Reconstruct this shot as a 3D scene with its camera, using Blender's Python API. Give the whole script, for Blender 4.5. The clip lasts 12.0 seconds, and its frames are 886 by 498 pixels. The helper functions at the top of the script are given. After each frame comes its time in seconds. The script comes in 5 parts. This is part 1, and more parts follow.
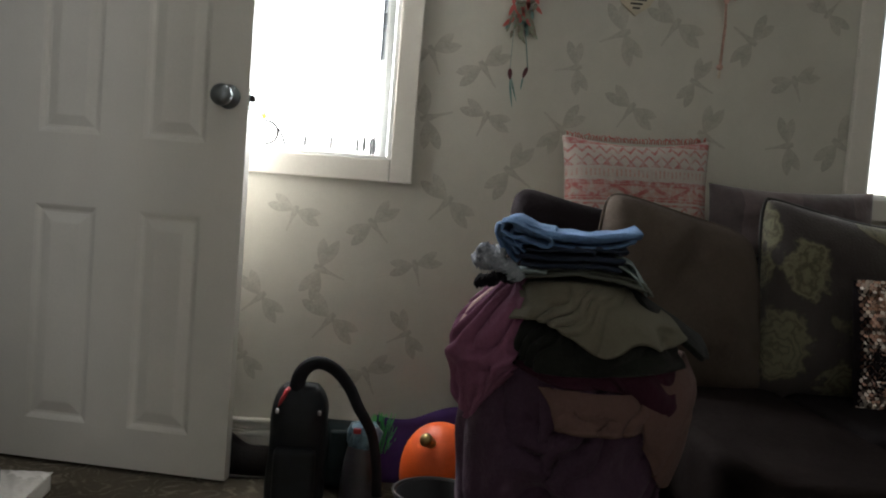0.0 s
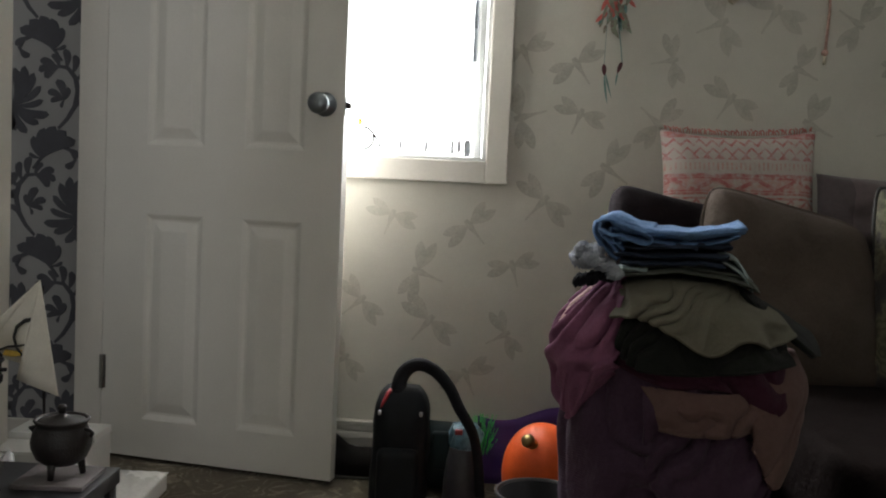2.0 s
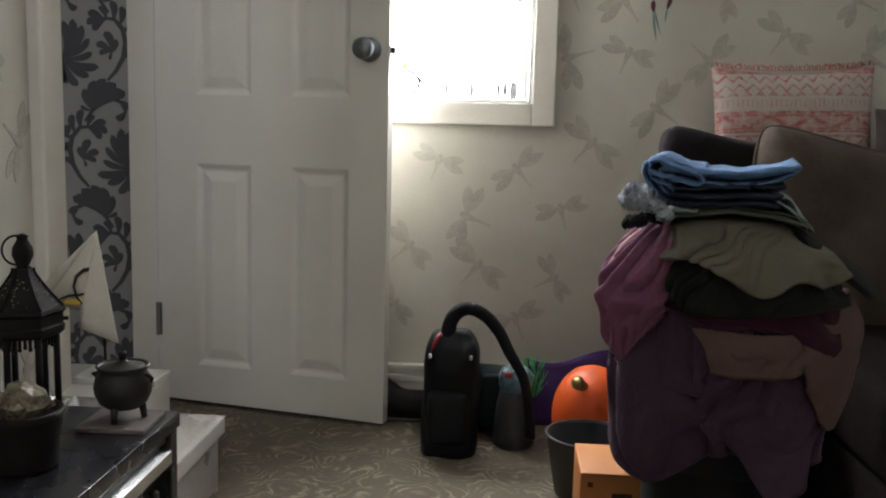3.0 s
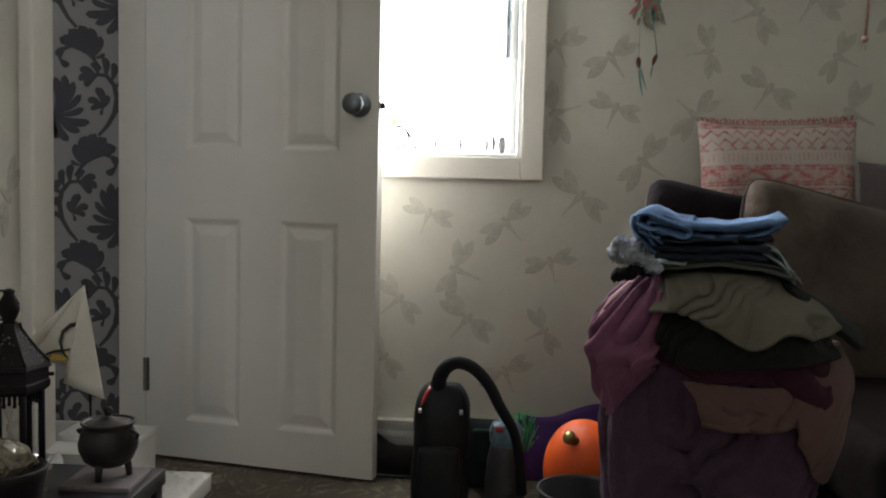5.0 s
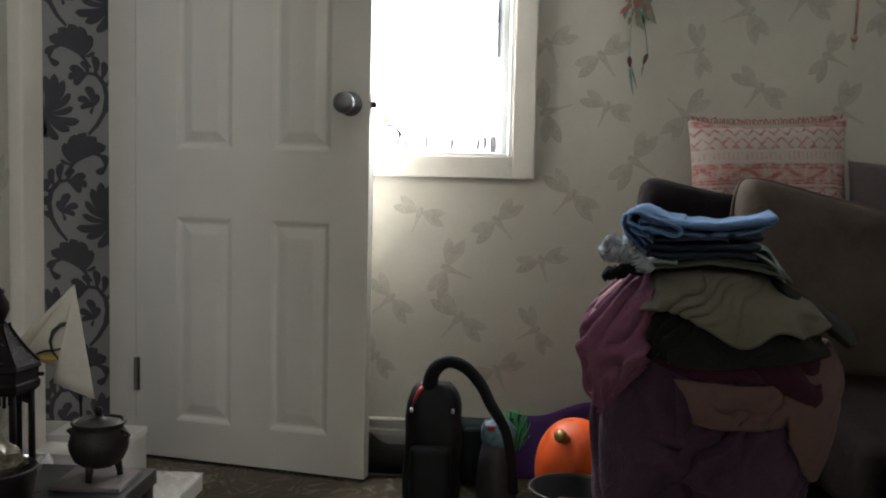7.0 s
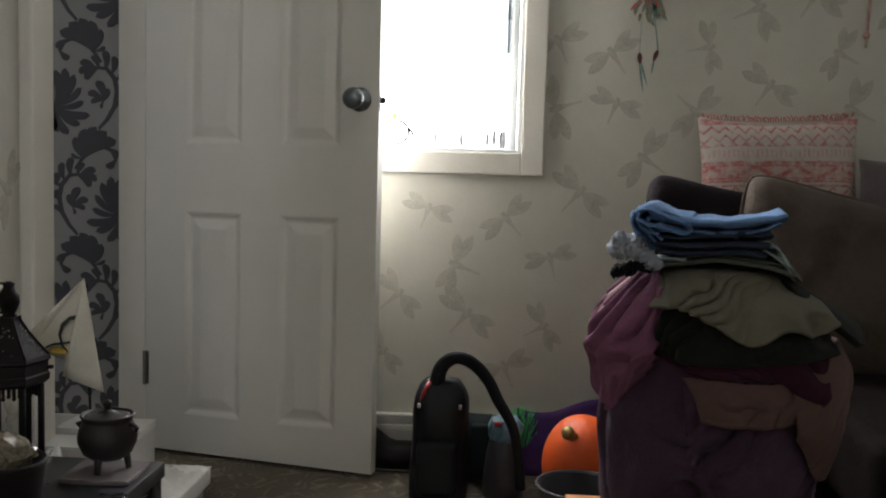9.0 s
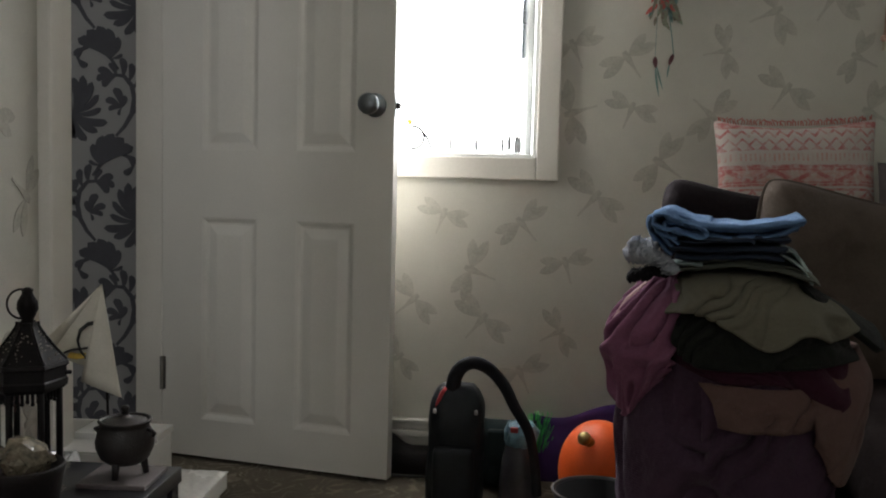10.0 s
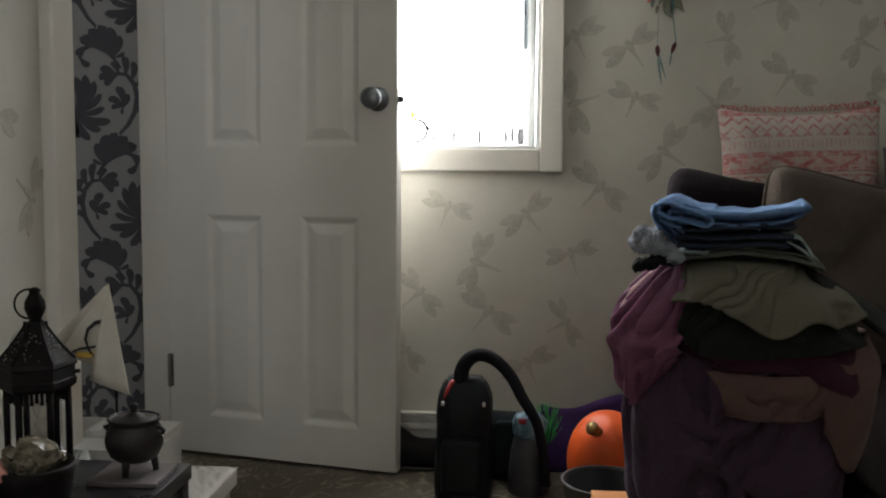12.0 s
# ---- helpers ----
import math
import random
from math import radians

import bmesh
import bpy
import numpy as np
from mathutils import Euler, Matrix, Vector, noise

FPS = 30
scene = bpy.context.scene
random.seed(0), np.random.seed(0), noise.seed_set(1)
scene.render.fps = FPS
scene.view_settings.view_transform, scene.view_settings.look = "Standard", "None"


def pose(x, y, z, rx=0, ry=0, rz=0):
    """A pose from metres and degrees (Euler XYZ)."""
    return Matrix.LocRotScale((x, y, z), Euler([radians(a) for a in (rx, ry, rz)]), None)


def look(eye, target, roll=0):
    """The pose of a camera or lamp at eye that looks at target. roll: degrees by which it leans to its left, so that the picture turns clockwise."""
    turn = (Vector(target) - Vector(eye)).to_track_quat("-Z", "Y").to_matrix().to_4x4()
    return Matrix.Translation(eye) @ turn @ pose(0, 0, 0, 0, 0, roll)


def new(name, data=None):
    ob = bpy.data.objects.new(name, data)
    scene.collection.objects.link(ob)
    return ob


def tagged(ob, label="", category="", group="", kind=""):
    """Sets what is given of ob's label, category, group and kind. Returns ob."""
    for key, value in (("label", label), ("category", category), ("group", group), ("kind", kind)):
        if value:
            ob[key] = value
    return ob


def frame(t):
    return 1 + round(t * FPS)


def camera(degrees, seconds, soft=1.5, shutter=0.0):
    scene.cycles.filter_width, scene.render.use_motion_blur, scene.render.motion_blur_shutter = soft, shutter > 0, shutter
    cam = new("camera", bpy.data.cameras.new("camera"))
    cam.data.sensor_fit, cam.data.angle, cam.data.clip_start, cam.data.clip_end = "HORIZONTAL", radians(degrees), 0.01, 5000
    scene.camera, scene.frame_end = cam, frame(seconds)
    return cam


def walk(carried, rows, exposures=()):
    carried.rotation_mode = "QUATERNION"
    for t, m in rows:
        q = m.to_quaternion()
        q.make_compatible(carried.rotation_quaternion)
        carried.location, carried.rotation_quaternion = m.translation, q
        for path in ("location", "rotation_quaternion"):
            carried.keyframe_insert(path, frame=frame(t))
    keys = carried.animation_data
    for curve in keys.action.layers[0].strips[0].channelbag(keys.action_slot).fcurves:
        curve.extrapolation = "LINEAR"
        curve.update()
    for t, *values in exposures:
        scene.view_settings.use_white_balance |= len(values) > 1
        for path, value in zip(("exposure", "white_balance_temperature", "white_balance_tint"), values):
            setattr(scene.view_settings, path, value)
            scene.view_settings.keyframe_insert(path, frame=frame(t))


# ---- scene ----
EYE = Vector((0.0, 0.0, 0.82))
cam = camera(52.33, 12.0, soft=2.0)


def aim(yaw, pitch, roll):
    """Pose of the hand-held camera: yaw to the left and pitch upwards, in degrees."""
    a, b = radians(yaw), radians(pitch)
    return look(EYE, EYE + Vector((-math.sin(a) * math.cos(b), math.cos(a) * math.cos(b), math.sin(b))), roll)


ROWS = [
    (0.0, -5.03, -3.73, 4.53),
    (0.2, -4.81, -3.56, 4.43),
    (0.5, -4.43, -4.07, 4.29),
    (0.8, -3.91, -3.48, 4.15),
    (1.0, -2.99, -3.05, 4.06),
    (1.1, -2.21, -2.99, 3.79),
    (1.2, -1.01, -2.77, 3.52),
    (1.3, 0.24, -3.32, 3.25),
    (1.4, 1.03, -3.89, 2.98),
    (1.5, 1.48, -4.00, 2.71),
    (1.8, 1.44, -4.40, 2.72),
    (2.0, 1.13, -4.06, 2.73),
    (2.2, 1.34, -4.38, 2.51),
    (2.3, 1.52, -4.95, 2.41),
    (2.4, 1.83, -5.88, 2.30),
    (2.5, 2.24, -6.97, 2.19),
    (2.6, 2.78, -7.98, 2.06),
    (2.7, 3.18, -8.79, 1.92),
    (2.8, 3.38, -9.31, 1.79),
    (2.9, 3.77, -8.86, 1.65),
    (3.0, 4.05, -7.68, 1.52),
    (3.1, 4.00, -6.77, 1.74),
    (3.2, 3.76, -6.27, 1.95),
    (4.8, 3.59, -4.34, 1.46),
    (5.0, 3.47, -4.27, 1.40),
    (5.2, 3.21, -4.40, 1.42),
    (5.3, 3.03, -4.40, 1.44),
    (5.5, 2.83, -4.18, 1.46),
    (6.0, 3.51, -4.93, 1.07),
    (6.5, 3.08, -4.00, 1.22),
    (6.7, 3.02, -3.95, 1.28),
    (6.8, 3.02, -3.99, 1.31),
    (7.0, 2.92, -4.32, 1.37),
    (7.2, 2.90, -4.81, 1.37),
    (8.8, 3.39, -5.33, 1.44),
    (9.0, 3.45, -4.59, 1.68),
    (9.2, 3.88, -3.54, 1.54),
    (9.3, 3.98, -4.04, 1.48),
    (9.5, 4.06, -5.61, 1.34),
    (9.7, 4.22, -5.94, 1.39),
    (9.8, 4.32, -5.69, 1.41),
    (10.0, 4.44, -4.29, 1.46),
    (10.5, 5.00, -5.47, 0.78),
    (10.7, 4.88, -6.60, 0.82),
    (11.0, 4.53, -6.71, 0.88),
    (11.5, 4.46, -5.83, 0.77),
    (12.0, 4.76, -4.75, 0.43),
]
EXPOSURES = [(0.0, -0.25), (1.5, -0.15), (2.0, -0.1), (2.5, -0.2), (3.0, 0.22), (4.2, 0.05), (5.5, 0.0), (7.0, 0.01), (9.0, -0.06), (9.5, -0.16), (10.5, -0.23), (12.0, -0.23)]
walk(cam, [(t, aim(yaw, pitch, roll)) for t, yaw, pitch, roll in ROWS], EXPOSURES)

# ---- world and daylight ----
WALL_Y, LEFT_X, RIGHT_X, BACK_Y, CEIL = 2.58, -1.02, 2.70, -1.70, 2.40
W1 = (-0.69, 0.058, 0.892, 1.86)     # first window opening: x from, to, z from, to
W2 = (1.462, 2.21, 0.892, 1.86)      # second window opening
W3 = (-0.58, -0.04, 0.80, 2.00)       # an unseen window, assumed behind the camera

world = bpy.data.worlds.new("overcast_sky")
scene.world = world
world.use_nodes = True
wn = world.node_tree
sky = wn.nodes.new("ShaderNodeTexSky")
sky.sky_type, sky.sun_disc = "NISHITA", False
sky.sun_elevation, sky.sun_rotation = radians(48), radians(20)
wn.nodes["Background"].inputs["Strength"].default_value = 0.12
wn.links.new(sky.outputs[0], wn.nodes["Background"].inputs["Color"])

sun = new("sun", bpy.data.lights.new("sun", "SUN"))
sun.data.energy, sun.data.angle, sun.data.color = 1.5, radians(12), (1.0, 0.96, 0.9)
sun.matrix_world = look((1.0, 6.0, 6.0), (0.2, 0.0, 0.0))


def window_light(name, x, z, w, h, y, power):
    data = bpy.data.lights.new(name, "AREA")
    data.shape, data.size, data.size_y, data.energy, data.color = "RECTANGLE", w, h, power, (0.97, 0.99, 1.0)
    ob = new(name, data)
    ob.matrix_world = look((x, y, z), (x, y - 1, z - 0.0))
    return ob


window_light("sky_light", (W1[0] + W1[1]) / 2, 1.38, 1.0, 1.2, 2.86, 100)
window_light("sky_light", (W2[0] + W2[1]) / 2, 1.38, 1.0, 1.2, 2.86, 6.5)
# The third sky lamp, for the unseen window, brightens the door's near face.
window_light("sky_light", 0, 0, 0.8, 1.3, 0, 11.5).matrix_world = look((-0.31, BACK_Y - 0.30, 1.42), (-0.31, 0, 1.42))
# A lamp without fixture, added out of sight to brighten the damask wall.
window_light("hall_fill", -2.0, 1.5, 0.5, 0.8, 0.6, 5.0).matrix_world = look((-2.3, 0.6, 1.6), (-1.6, 2.6, 0.9))


# ---- materials ----
def nodes_of(name):
    m = bpy.data.materials.new(name)
    m.use_nodes = True
    return m, m.node_tree, m.node_tree.nodes["Principled BSDF"]


def put(tree, kind, **values):
    n = tree.nodes.new(kind)
    for key, value in values.items():
        n.inputs[key.replace("_", " ")].default_value = value
    return n


def calc(tree, op, a, b=0.0, clamp=False):
    n = tree.nodes.new("ShaderNodeMath")
    n.operation, n.use_clamp = op, clamp
    for k, v in enumerate((a, b)):
        if isinstance(v, (int, float)):
            n.inputs[k].default_value = v
        else:
            tree.links.new(v, n.inputs[k])
    return n.outputs[0]


def blend(tree, fac, a, b):
    n = tree.nodes.new("ShaderNodeMix")
    n.data_type = "RGBA"
    for socket, v in ((n.inputs[0], fac), (n.inputs[6], a), (n.inputs[7], b)):
        if isinstance(v, (int, float)):
            socket.default_value = v
        elif isinstance(v, tuple):
            socket.default_value = (*v, 1.0) if len(v) == 3 else v
        else:
            tree.links.new(v, socket)
    return n.outputs[2]


def coords(tree):
    n = tree.nodes.new("ShaderNodeTexCoord")
    return n.outputs["Object"]


def split(tree, vec):
    n = tree.nodes.new("ShaderNodeSeparateXYZ")
    tree.links.new(vec, n.inputs[0])
    return n.outputs[0], n.outputs[1], n.outputs[2]


def grain(tree, vec, scale, detail=4.0, rough=0.6):
    n = put(tree, "ShaderNodeTexNoise", Scale=scale, Detail=detail, Roughness=rough)
    tree.links.new(vec, n.inputs["Vector"])
    return n.outputs["Fac"]


def bumped(tree, bsdf, height, strength, distance):
    n = put(tree, "ShaderNodeBump", Strength=strength, Distance=distance)
    tree.links.new(height, n.inputs["Height"])
    tree.links.new(n.outputs[0], bsdf.inputs["Normal"])


def surface(name, color, rough=0.6, vary=0.15, large=3.0, fine=120.0, relief=0.2, depth=0.002, metal=0.0, sheen=0.0, coat=0.0, tint=None, gloss=0.5):
    """A plain surface with large soft stains and a fine grain."""
    m, tree, bsdf = nodes_of(name)
    vec = coords(tree)
    a, b = grain(tree, vec, large), grain(tree, vec, fine, 2.0)
    dark = tuple(c * (1 - 1.6 * vary) for c in color)
    light = tint or tuple(min(1.0, c * (1 + 0.9 * vary)) for c in color)
    mix = calc(tree, "ADD", calc(tree, "MULTIPLY", a, 0.65), calc(tree, "MULTIPLY", b, 0.35))
    mix = calc(tree, "MULTIPLY", calc(tree, "SUBTRACT", mix, 0.3), 2.5, True)
    tree.links.new(blend(tree, mix, dark, light), bsdf.inputs["Base Color"])
    r = calc(tree, "ADD", calc(tree, "MULTIPLY", a, 0.25), rough - 0.12, True)
    tree.links.new(r, bsdf.inputs["Roughness"])
    bsdf.inputs["Metallic"].default_value = metal
    bsdf.inputs["Specular IOR Level"].default_value = gloss
    bsdf.inputs["Sheen Weight"].default_value = sheen
    bsdf.inputs["Coat Weight"].default_value = coat
    bumped(tree, bsdf, b, relief, depth)
    return m


def fabric(name, color, weave=420.0, vary=0.2, wrinkle=14.0, sheen=0.05, gloss=0.05):
    """Woven cloth: a fine weave, soft wrinkles and a faded large variation."""
    m, tree, bsdf = nodes_of(name)
    vec = coords(tree)
    x, y, z = split(tree, vec)
    w = calc(tree, "MULTIPLY", calc(tree, "SINE", calc(tree, "MULTIPLY", calc(tree, "ADD", x, y), weave * 6.0)), calc(tree, "SINE", calc(tree, "MULTIPLY", z, weave * 6.0)))
    big, mid = grain(tree, vec, 6.0), grain(tree, vec, wrinkle, 5.0, 0.55)
    fade = calc(tree, "ADD", calc(tree, "MULTIPLY", big, 0.6), calc(tree, "MULTIPLY", grain(tree, vec, 180.0, 2.0), 0.4))
    fade = calc(tree, "MULTIPLY", calc(tree, "SUBTRACT", fade, 0.3), 2.5, True)
    tree.links.new(blend(tree, fade, tuple(c * (1 - vary) for c in color), tuple(min(1, c * (1 + vary)) for c in color)), bsdf.inputs["Base Color"])
    bsdf.inputs["Roughness"].default_value = 0.95
    bsdf.inputs["Sheen Weight"].default_value = sheen
    bsdf.inputs["Specular IOR Level"].default_value = gloss
    height = calc(tree, "ADD", calc(tree, "MULTIPLY", w, 0.03), calc(tree, "MULTIPLY", mid, 1.0))
    bumped(tree, bsdf, height, 0.7, 0.014)
    return m


def carpet_material():
    """Low brown carpet with a beige scrolling vine pattern."""
    m, tree, bsdf = nodes_of("scroll_carpet")
    vec = coords(tree)
    warp = put(tree, "ShaderNodeTexNoise", Scale=9.0, Detail=3.0)
    tree.links.new(vec, warp.inputs["Vector"])
    bend = tree.nodes.new("ShaderNodeVectorMath")
    bend.operation = "MULTIPLY_ADD"
    bend.inputs[1].default_value = (0.16, 0.16, 0.0)
    tree.links.new(warp.outputs["Color"], bend.inputs[0])
    tree.links.new(vec, bend.inputs[2])
    cell = put(tree, "ShaderNodeTexVoronoi", Scale=9.0)
    tree.links.new(bend.outputs[0], cell.inputs["Vector"])
    ring = calc(tree, "ABSOLUTE", calc(tree, "SINE", calc(tree, "MULTIPLY", cell.outputs["Distance"], 17.0)))
    line = calc(tree, "MULTIPLY", calc(tree, "SUBTRACT", 0.70, ring), 2.2, True)
    line = calc(tree, "MULTIPLY", line, calc(tree, "MULTIPLY", calc(tree, "SUBTRACT", grain(tree, vec, 14.0, 4.0), 0.42), 5.0, True))
    fleck = grain(tree, vec, 240.0, 3.0)
    base = blend(tree, fleck, (0.105, 0.088, 0.068), (0.255, 0.218, 0.170))
    stain = blend(tree, grain(tree, vec, 2.2), (0.75, 0.74, 0.72), (1.0, 1.0, 1.0))
    mul = tree.nodes.new("ShaderNodeMix")
    mul.data_type, mul.blend_type = "RGBA", "MULTIPLY"
    mul.inputs[0].default_value = 1.0
    tree.links.new(blend(tree, calc(tree, "MULTIPLY", line, 0.62), base, (0.47, 0.42, 0.335)), mul.inputs[6])
    tree.links.new(stain, mul.inputs[7])
    tree.links.new(mul.outputs[2], bsdf.inputs["Base Color"])
    bsdf.inputs["Roughness"].default_value = 0.95
    bsdf.inputs["Specular IOR Level"].default_value = 0.1
    bumped(tree, bsdf, calc(tree, "ADD", fleck, calc(tree, "MULTIPLY", line, 0.6)), 0.6, 0.006)
    return m


def coral_print_material():
    """White cotton with coral bands, zigzags, triangles and dashes, running across a pillow 0.42 by 0.34 m."""
    m, tree, bsdf = nodes_of("coral_print_cotton")
    vec = coords(tree)
    x, y, z = split(tree, vec)
    wob = calc(tree, "MULTIPLY", calc(tree, "SUBTRACT", grain(tree, vec, 22.0, 3.0), 0.5), 0.010)
    z = calc(tree, "ADD", z, wob)

    def tri(step, shift=0.0):
        return calc(tree, "PINGPONG", calc(tree, "ADD", x, shift + 2.0), step / 2)

    def band(middle, half):
        return calc(tree, "LESS_THAN", calc(tree, "ABSOLUTE", calc(tree, "SUBTRACT", z, middle)), half)

    def zigzag(middle, step, half, slope=1.0, shift=0.0):
        off = calc(tree, "SUBTRACT", calc(tree, "MULTIPLY", tri(step, shift), slope), step / 4 * slope)
        return calc(tree, "LESS_THAN", calc(tree, "ABSOLUTE", calc(tree, "SUBTRACT", calc(tree, "SUBTRACT", z, middle), off)), half)

    def both(a, b):
        return calc(tree, "MULTIPLY", a, b)

    def either(*items):
        out = items[0]
        for it in items[1:]:
            out = calc(tree, "MAXIMUM", out, it)
        return out
    ticks = both(calc(tree, "LESS_THAN", tri(0.012), 0.0026), band(0.062, 0.010))
    teeth = both(calc(tree, "LESS_THAN", calc(tree, "SUBTRACT", z, 0.080), calc(tree, "SUBTRACT", 0.016, tri(0.034))), calc(tree, "GREATER_THAN", z, 0.081))
    strong = either(band(0.152, 0.010), zigzag(0.128, 0.034, 0.0045), zigzag(0.103, 0.034, 0.0035), teeth, band(0.038, 0.004), zigzag(0.012, 0.11, 0.006, 0.55), band(-0.012, 0.003), band(0.030, 0.0025), band(-0.004, 0.002), band(-0.024, 0.003),
                    zigzag(-0.040, 0.05, 0.005), zigzag(-0.060, 0.05, 0.005, 1.0, 0.025), band(-0.085, 0.006), zigzag(-0.11, 0.034, 0.005), band(-0.14, 0.008))
    soft = either(ticks, band(0.012, 0.024), band(-0.050, 0.012))
    wear = calc(tree, "MULTIPLY", calc(tree, "SUBTRACT", grain(tree, vec, 60.0, 4.0), 0.32), 3.5, True)
    cloth = blend(tree, grain(tree, vec, 9.0), (0.43, 0.38, 0.355), (0.58, 0.52, 0.485))
    c = blend(tree, calc(tree, "MULTIPLY", soft, calc(tree, "MULTIPLY", wear, 0.80)), cloth, (0.50, 0.25, 0.22))
    c = blend(tree, calc(tree, "MULTIPLY", strong, calc(tree, "MULTIPLY", wear, 0.95)), c, (0.42, 0.115, 0.115))
    tree.links.new(c, bsdf.inputs["Base Color"])
    bsdf.inputs["Roughness"].default_value = 0.95
    bumped(tree, bsdf, grain(tree, vec, 18.0, 5.0), 0.5, 0.012)
    return m


def floral_material():
    """Dark brown tapestry with large olive blooms."""
    m, tree, bsdf = nodes_of("floral_tapestry")
    vec = coords(tree)
    cell = put(tree, "ShaderNodeTexVoronoi", Scale=5.2)
    cell.feature = "F1"
    tree.links.new(vec, cell.inputs["Vector"])
    petal = grain(tree, vec, 16.0, 3.0)
    reach = calc(tree, "ADD", cell.outputs["Distance"], calc(tree, "MULTIPLY", calc(tree, "SUBTRACT", petal, 0.5), 0.7))
    bloom = calc(tree, "MULTIPLY", calc(tree, "SUBTRACT", 0.50, reach), 12.0, True)
    veins = calc(tree, "MULTIPLY", calc(tree, "ABSOLUTE", calc(tree, "SINE", calc(tree, "MULTIPLY", reach, 26.0))), 1.0)
    green = blend(tree, veins, (0.060, 0.054, 0.030), (0.135, 0.124, 0.072))
    tree.links.new(blend(tree, bloom, (0.034, 0.025, 0.024), green), bsdf.inputs["Base Color"])
    bsdf.inputs["Roughness"].default_value = 0.85
    bsdf.inputs["Sheen Weight"].default_value = 0.2
    bumped(tree, bsdf, calc(tree, "ADD", bloom, grain(tree, vec, 200.0, 2.0)), 0.4, 0.004)
    return m


def striped_material():
    """Grey-plum upholstery in wide woven blocks of two tones."""
    m, tree, bsdf = nodes_of("plum_block_weave")
    vec = coords(tree)
    x, y, z = split(tree, vec)
    step = calc(tree, "LESS_THAN", calc(tree, "PINGPONG", calc(tree, "ADD", x, calc(tree, "ADD", calc(tree, "MULTIPLY", grain(tree, vec, 7.0), 0.03), 1.02)), 0.16), 0.085)
    tone = blend(tree, step, (0.060, 0.044, 0.050), (0.150, 0.108, 0.116))
    tree.links.new(blend(tree, grain(tree, vec, 90.0), tone, (0.10, 0.078, 0.08)), bsdf.inputs["Base Color"])
    bsdf.inputs["Roughness"].default_value = 0.85
    bsdf.inputs["Sheen Weight"].default_value = 0.3
    bumped(tree, bsdf, grain(tree, vec, 26.0, 5.0), 0.4, 0.01)
    return m


def sequin_material():
    m, tree, bsdf = nodes_of("sequin_foil")
    geo = tree.nodes.new("ShaderNodeNewGeometry")
    ramp = tree.nodes.new("ShaderNodeValToRGB")
    tree.links.new(geo.outputs["Random Per Island"], ramp.inputs[0])
    ramp.color_ramp.elements[0].color = (0.36, 0.21, 0.16, 1)
    ramp.color_ramp.elements[1].color = (0.62, 0.54, 0.49, 1)
    ramp.color_ramp.elements[0].position, ramp.color_ramp.elements[1].position = 0.30, 0.75
    tree.links.new(ramp.outputs[0], bsdf.inputs["Base Color"])
    bsdf.inputs["Metallic"].default_value = 0.9
    bsdf.inputs["Roughness"].default_value = 0.28
    return m


def glass_material(name, color=(1, 1, 1), rough=0.0):
    m, tree, bsdf = nodes_of(name)
    bsdf.inputs["Base Color"].default_value = (*color, 1)
    bsdf.inputs["Transmission Weight"].default_value = 1.0
    bsdf.inputs["Roughness"].default_value = rough
    bsdf.inputs["IOR"].default_value = 1.45
    return m


M_WALL = surface("cream_wallpaper", (0.575, 0.555, 0.495), 0.8, 0.07, 6.0, 260.0, 0.12, 0.0015)
M_MOTIF = surface("taupe_wallpaper_print", (0.432, 0.411, 0.360), 0.8, 0.12, 30.0, 160.0, 0.1, 0.001, tint=(0.540, 0.520, 0.460))
M_HINGE = surface("worn_hinge_steel", (0.30, 0.285, 0.265), 0.5, 0.2, 30.0, 200.0, 0.1, 0.001, metal=0.7)
M_GLINT = surface("glint_bead_metal", (0.30, 0.26, 0.22), 0.5, 0.3, 60.0, metal=0.9)
M_CEIL = surface("ceiling_paint", (0.72, 0.71, 0.68), 0.9, 0.04, 2.0, 60.0, 0.2, 0.002)
M_TRIM = surface("white_gloss_trim", (0.73, 0.698, 0.640), 0.42, 0.05, 4.0, 140.0, 0.08, 0.001)
M_DOOR = surface("white_door_paint", (0.762, 0.735, 0.676), 0.45, 0.05, 3.0, 170.0, 0.10, 0.001)
M_VINYL = surface("white_vinyl_sash", (0.80, 0.81, 0.80), 0.35, 0.03, 5.0, 90.0, 0.05, 0.001)
M_HALL = surface("grey_damask_ground", (0.40, 0.395, 0.395), 0.7, 0.06, 6.0, 300.0, 0.1, 0.001)
M_HALLMOTIF = surface("charcoal_flock_print", (0.105, 0.106, 0.122), 0.8, 0.15, 20.0, 400.0, 0.2, 0.001)
M_CARPET = carpet_material()
M_CHROME = surface("brushed_chrome", (0.24, 0.26, 0.28), 0.34, 0.1, 20.0, 200.0, 0.05, 0.0005, metal=1.0)
M_BRASS = surface("aged_brass", (0.50, 0.38, 0.16), 0.35, 0.2, 30.0, 200.0, 0.1, 0.001, metal=1.0)
M_STEELDARK = surface("dark_steel", (0.10, 0.095, 0.09), 0.45, 0.2, 30.0, 200.0, 0.1, 0.001, metal=0.8)
M_SILVER = surface("polished_silver_strip", (0.85, 0.86, 0.87), 0.18, 0.04, 20.0, 200.0, 0.03, 0.0005, metal=1.0)
M_LACQUER = surface("black_lacquer", (0.016, 0.016, 0.021), 0.28, 0.2, 6.0, 160.0, 0.04, 0.0006, coat=0.4)
M_IRON = surface("black_cast_iron", (0.019, 0.015, 0.015), 0.52, 0.25, 25.0, 260.0, 0.35, 0.002, gloss=0.4)
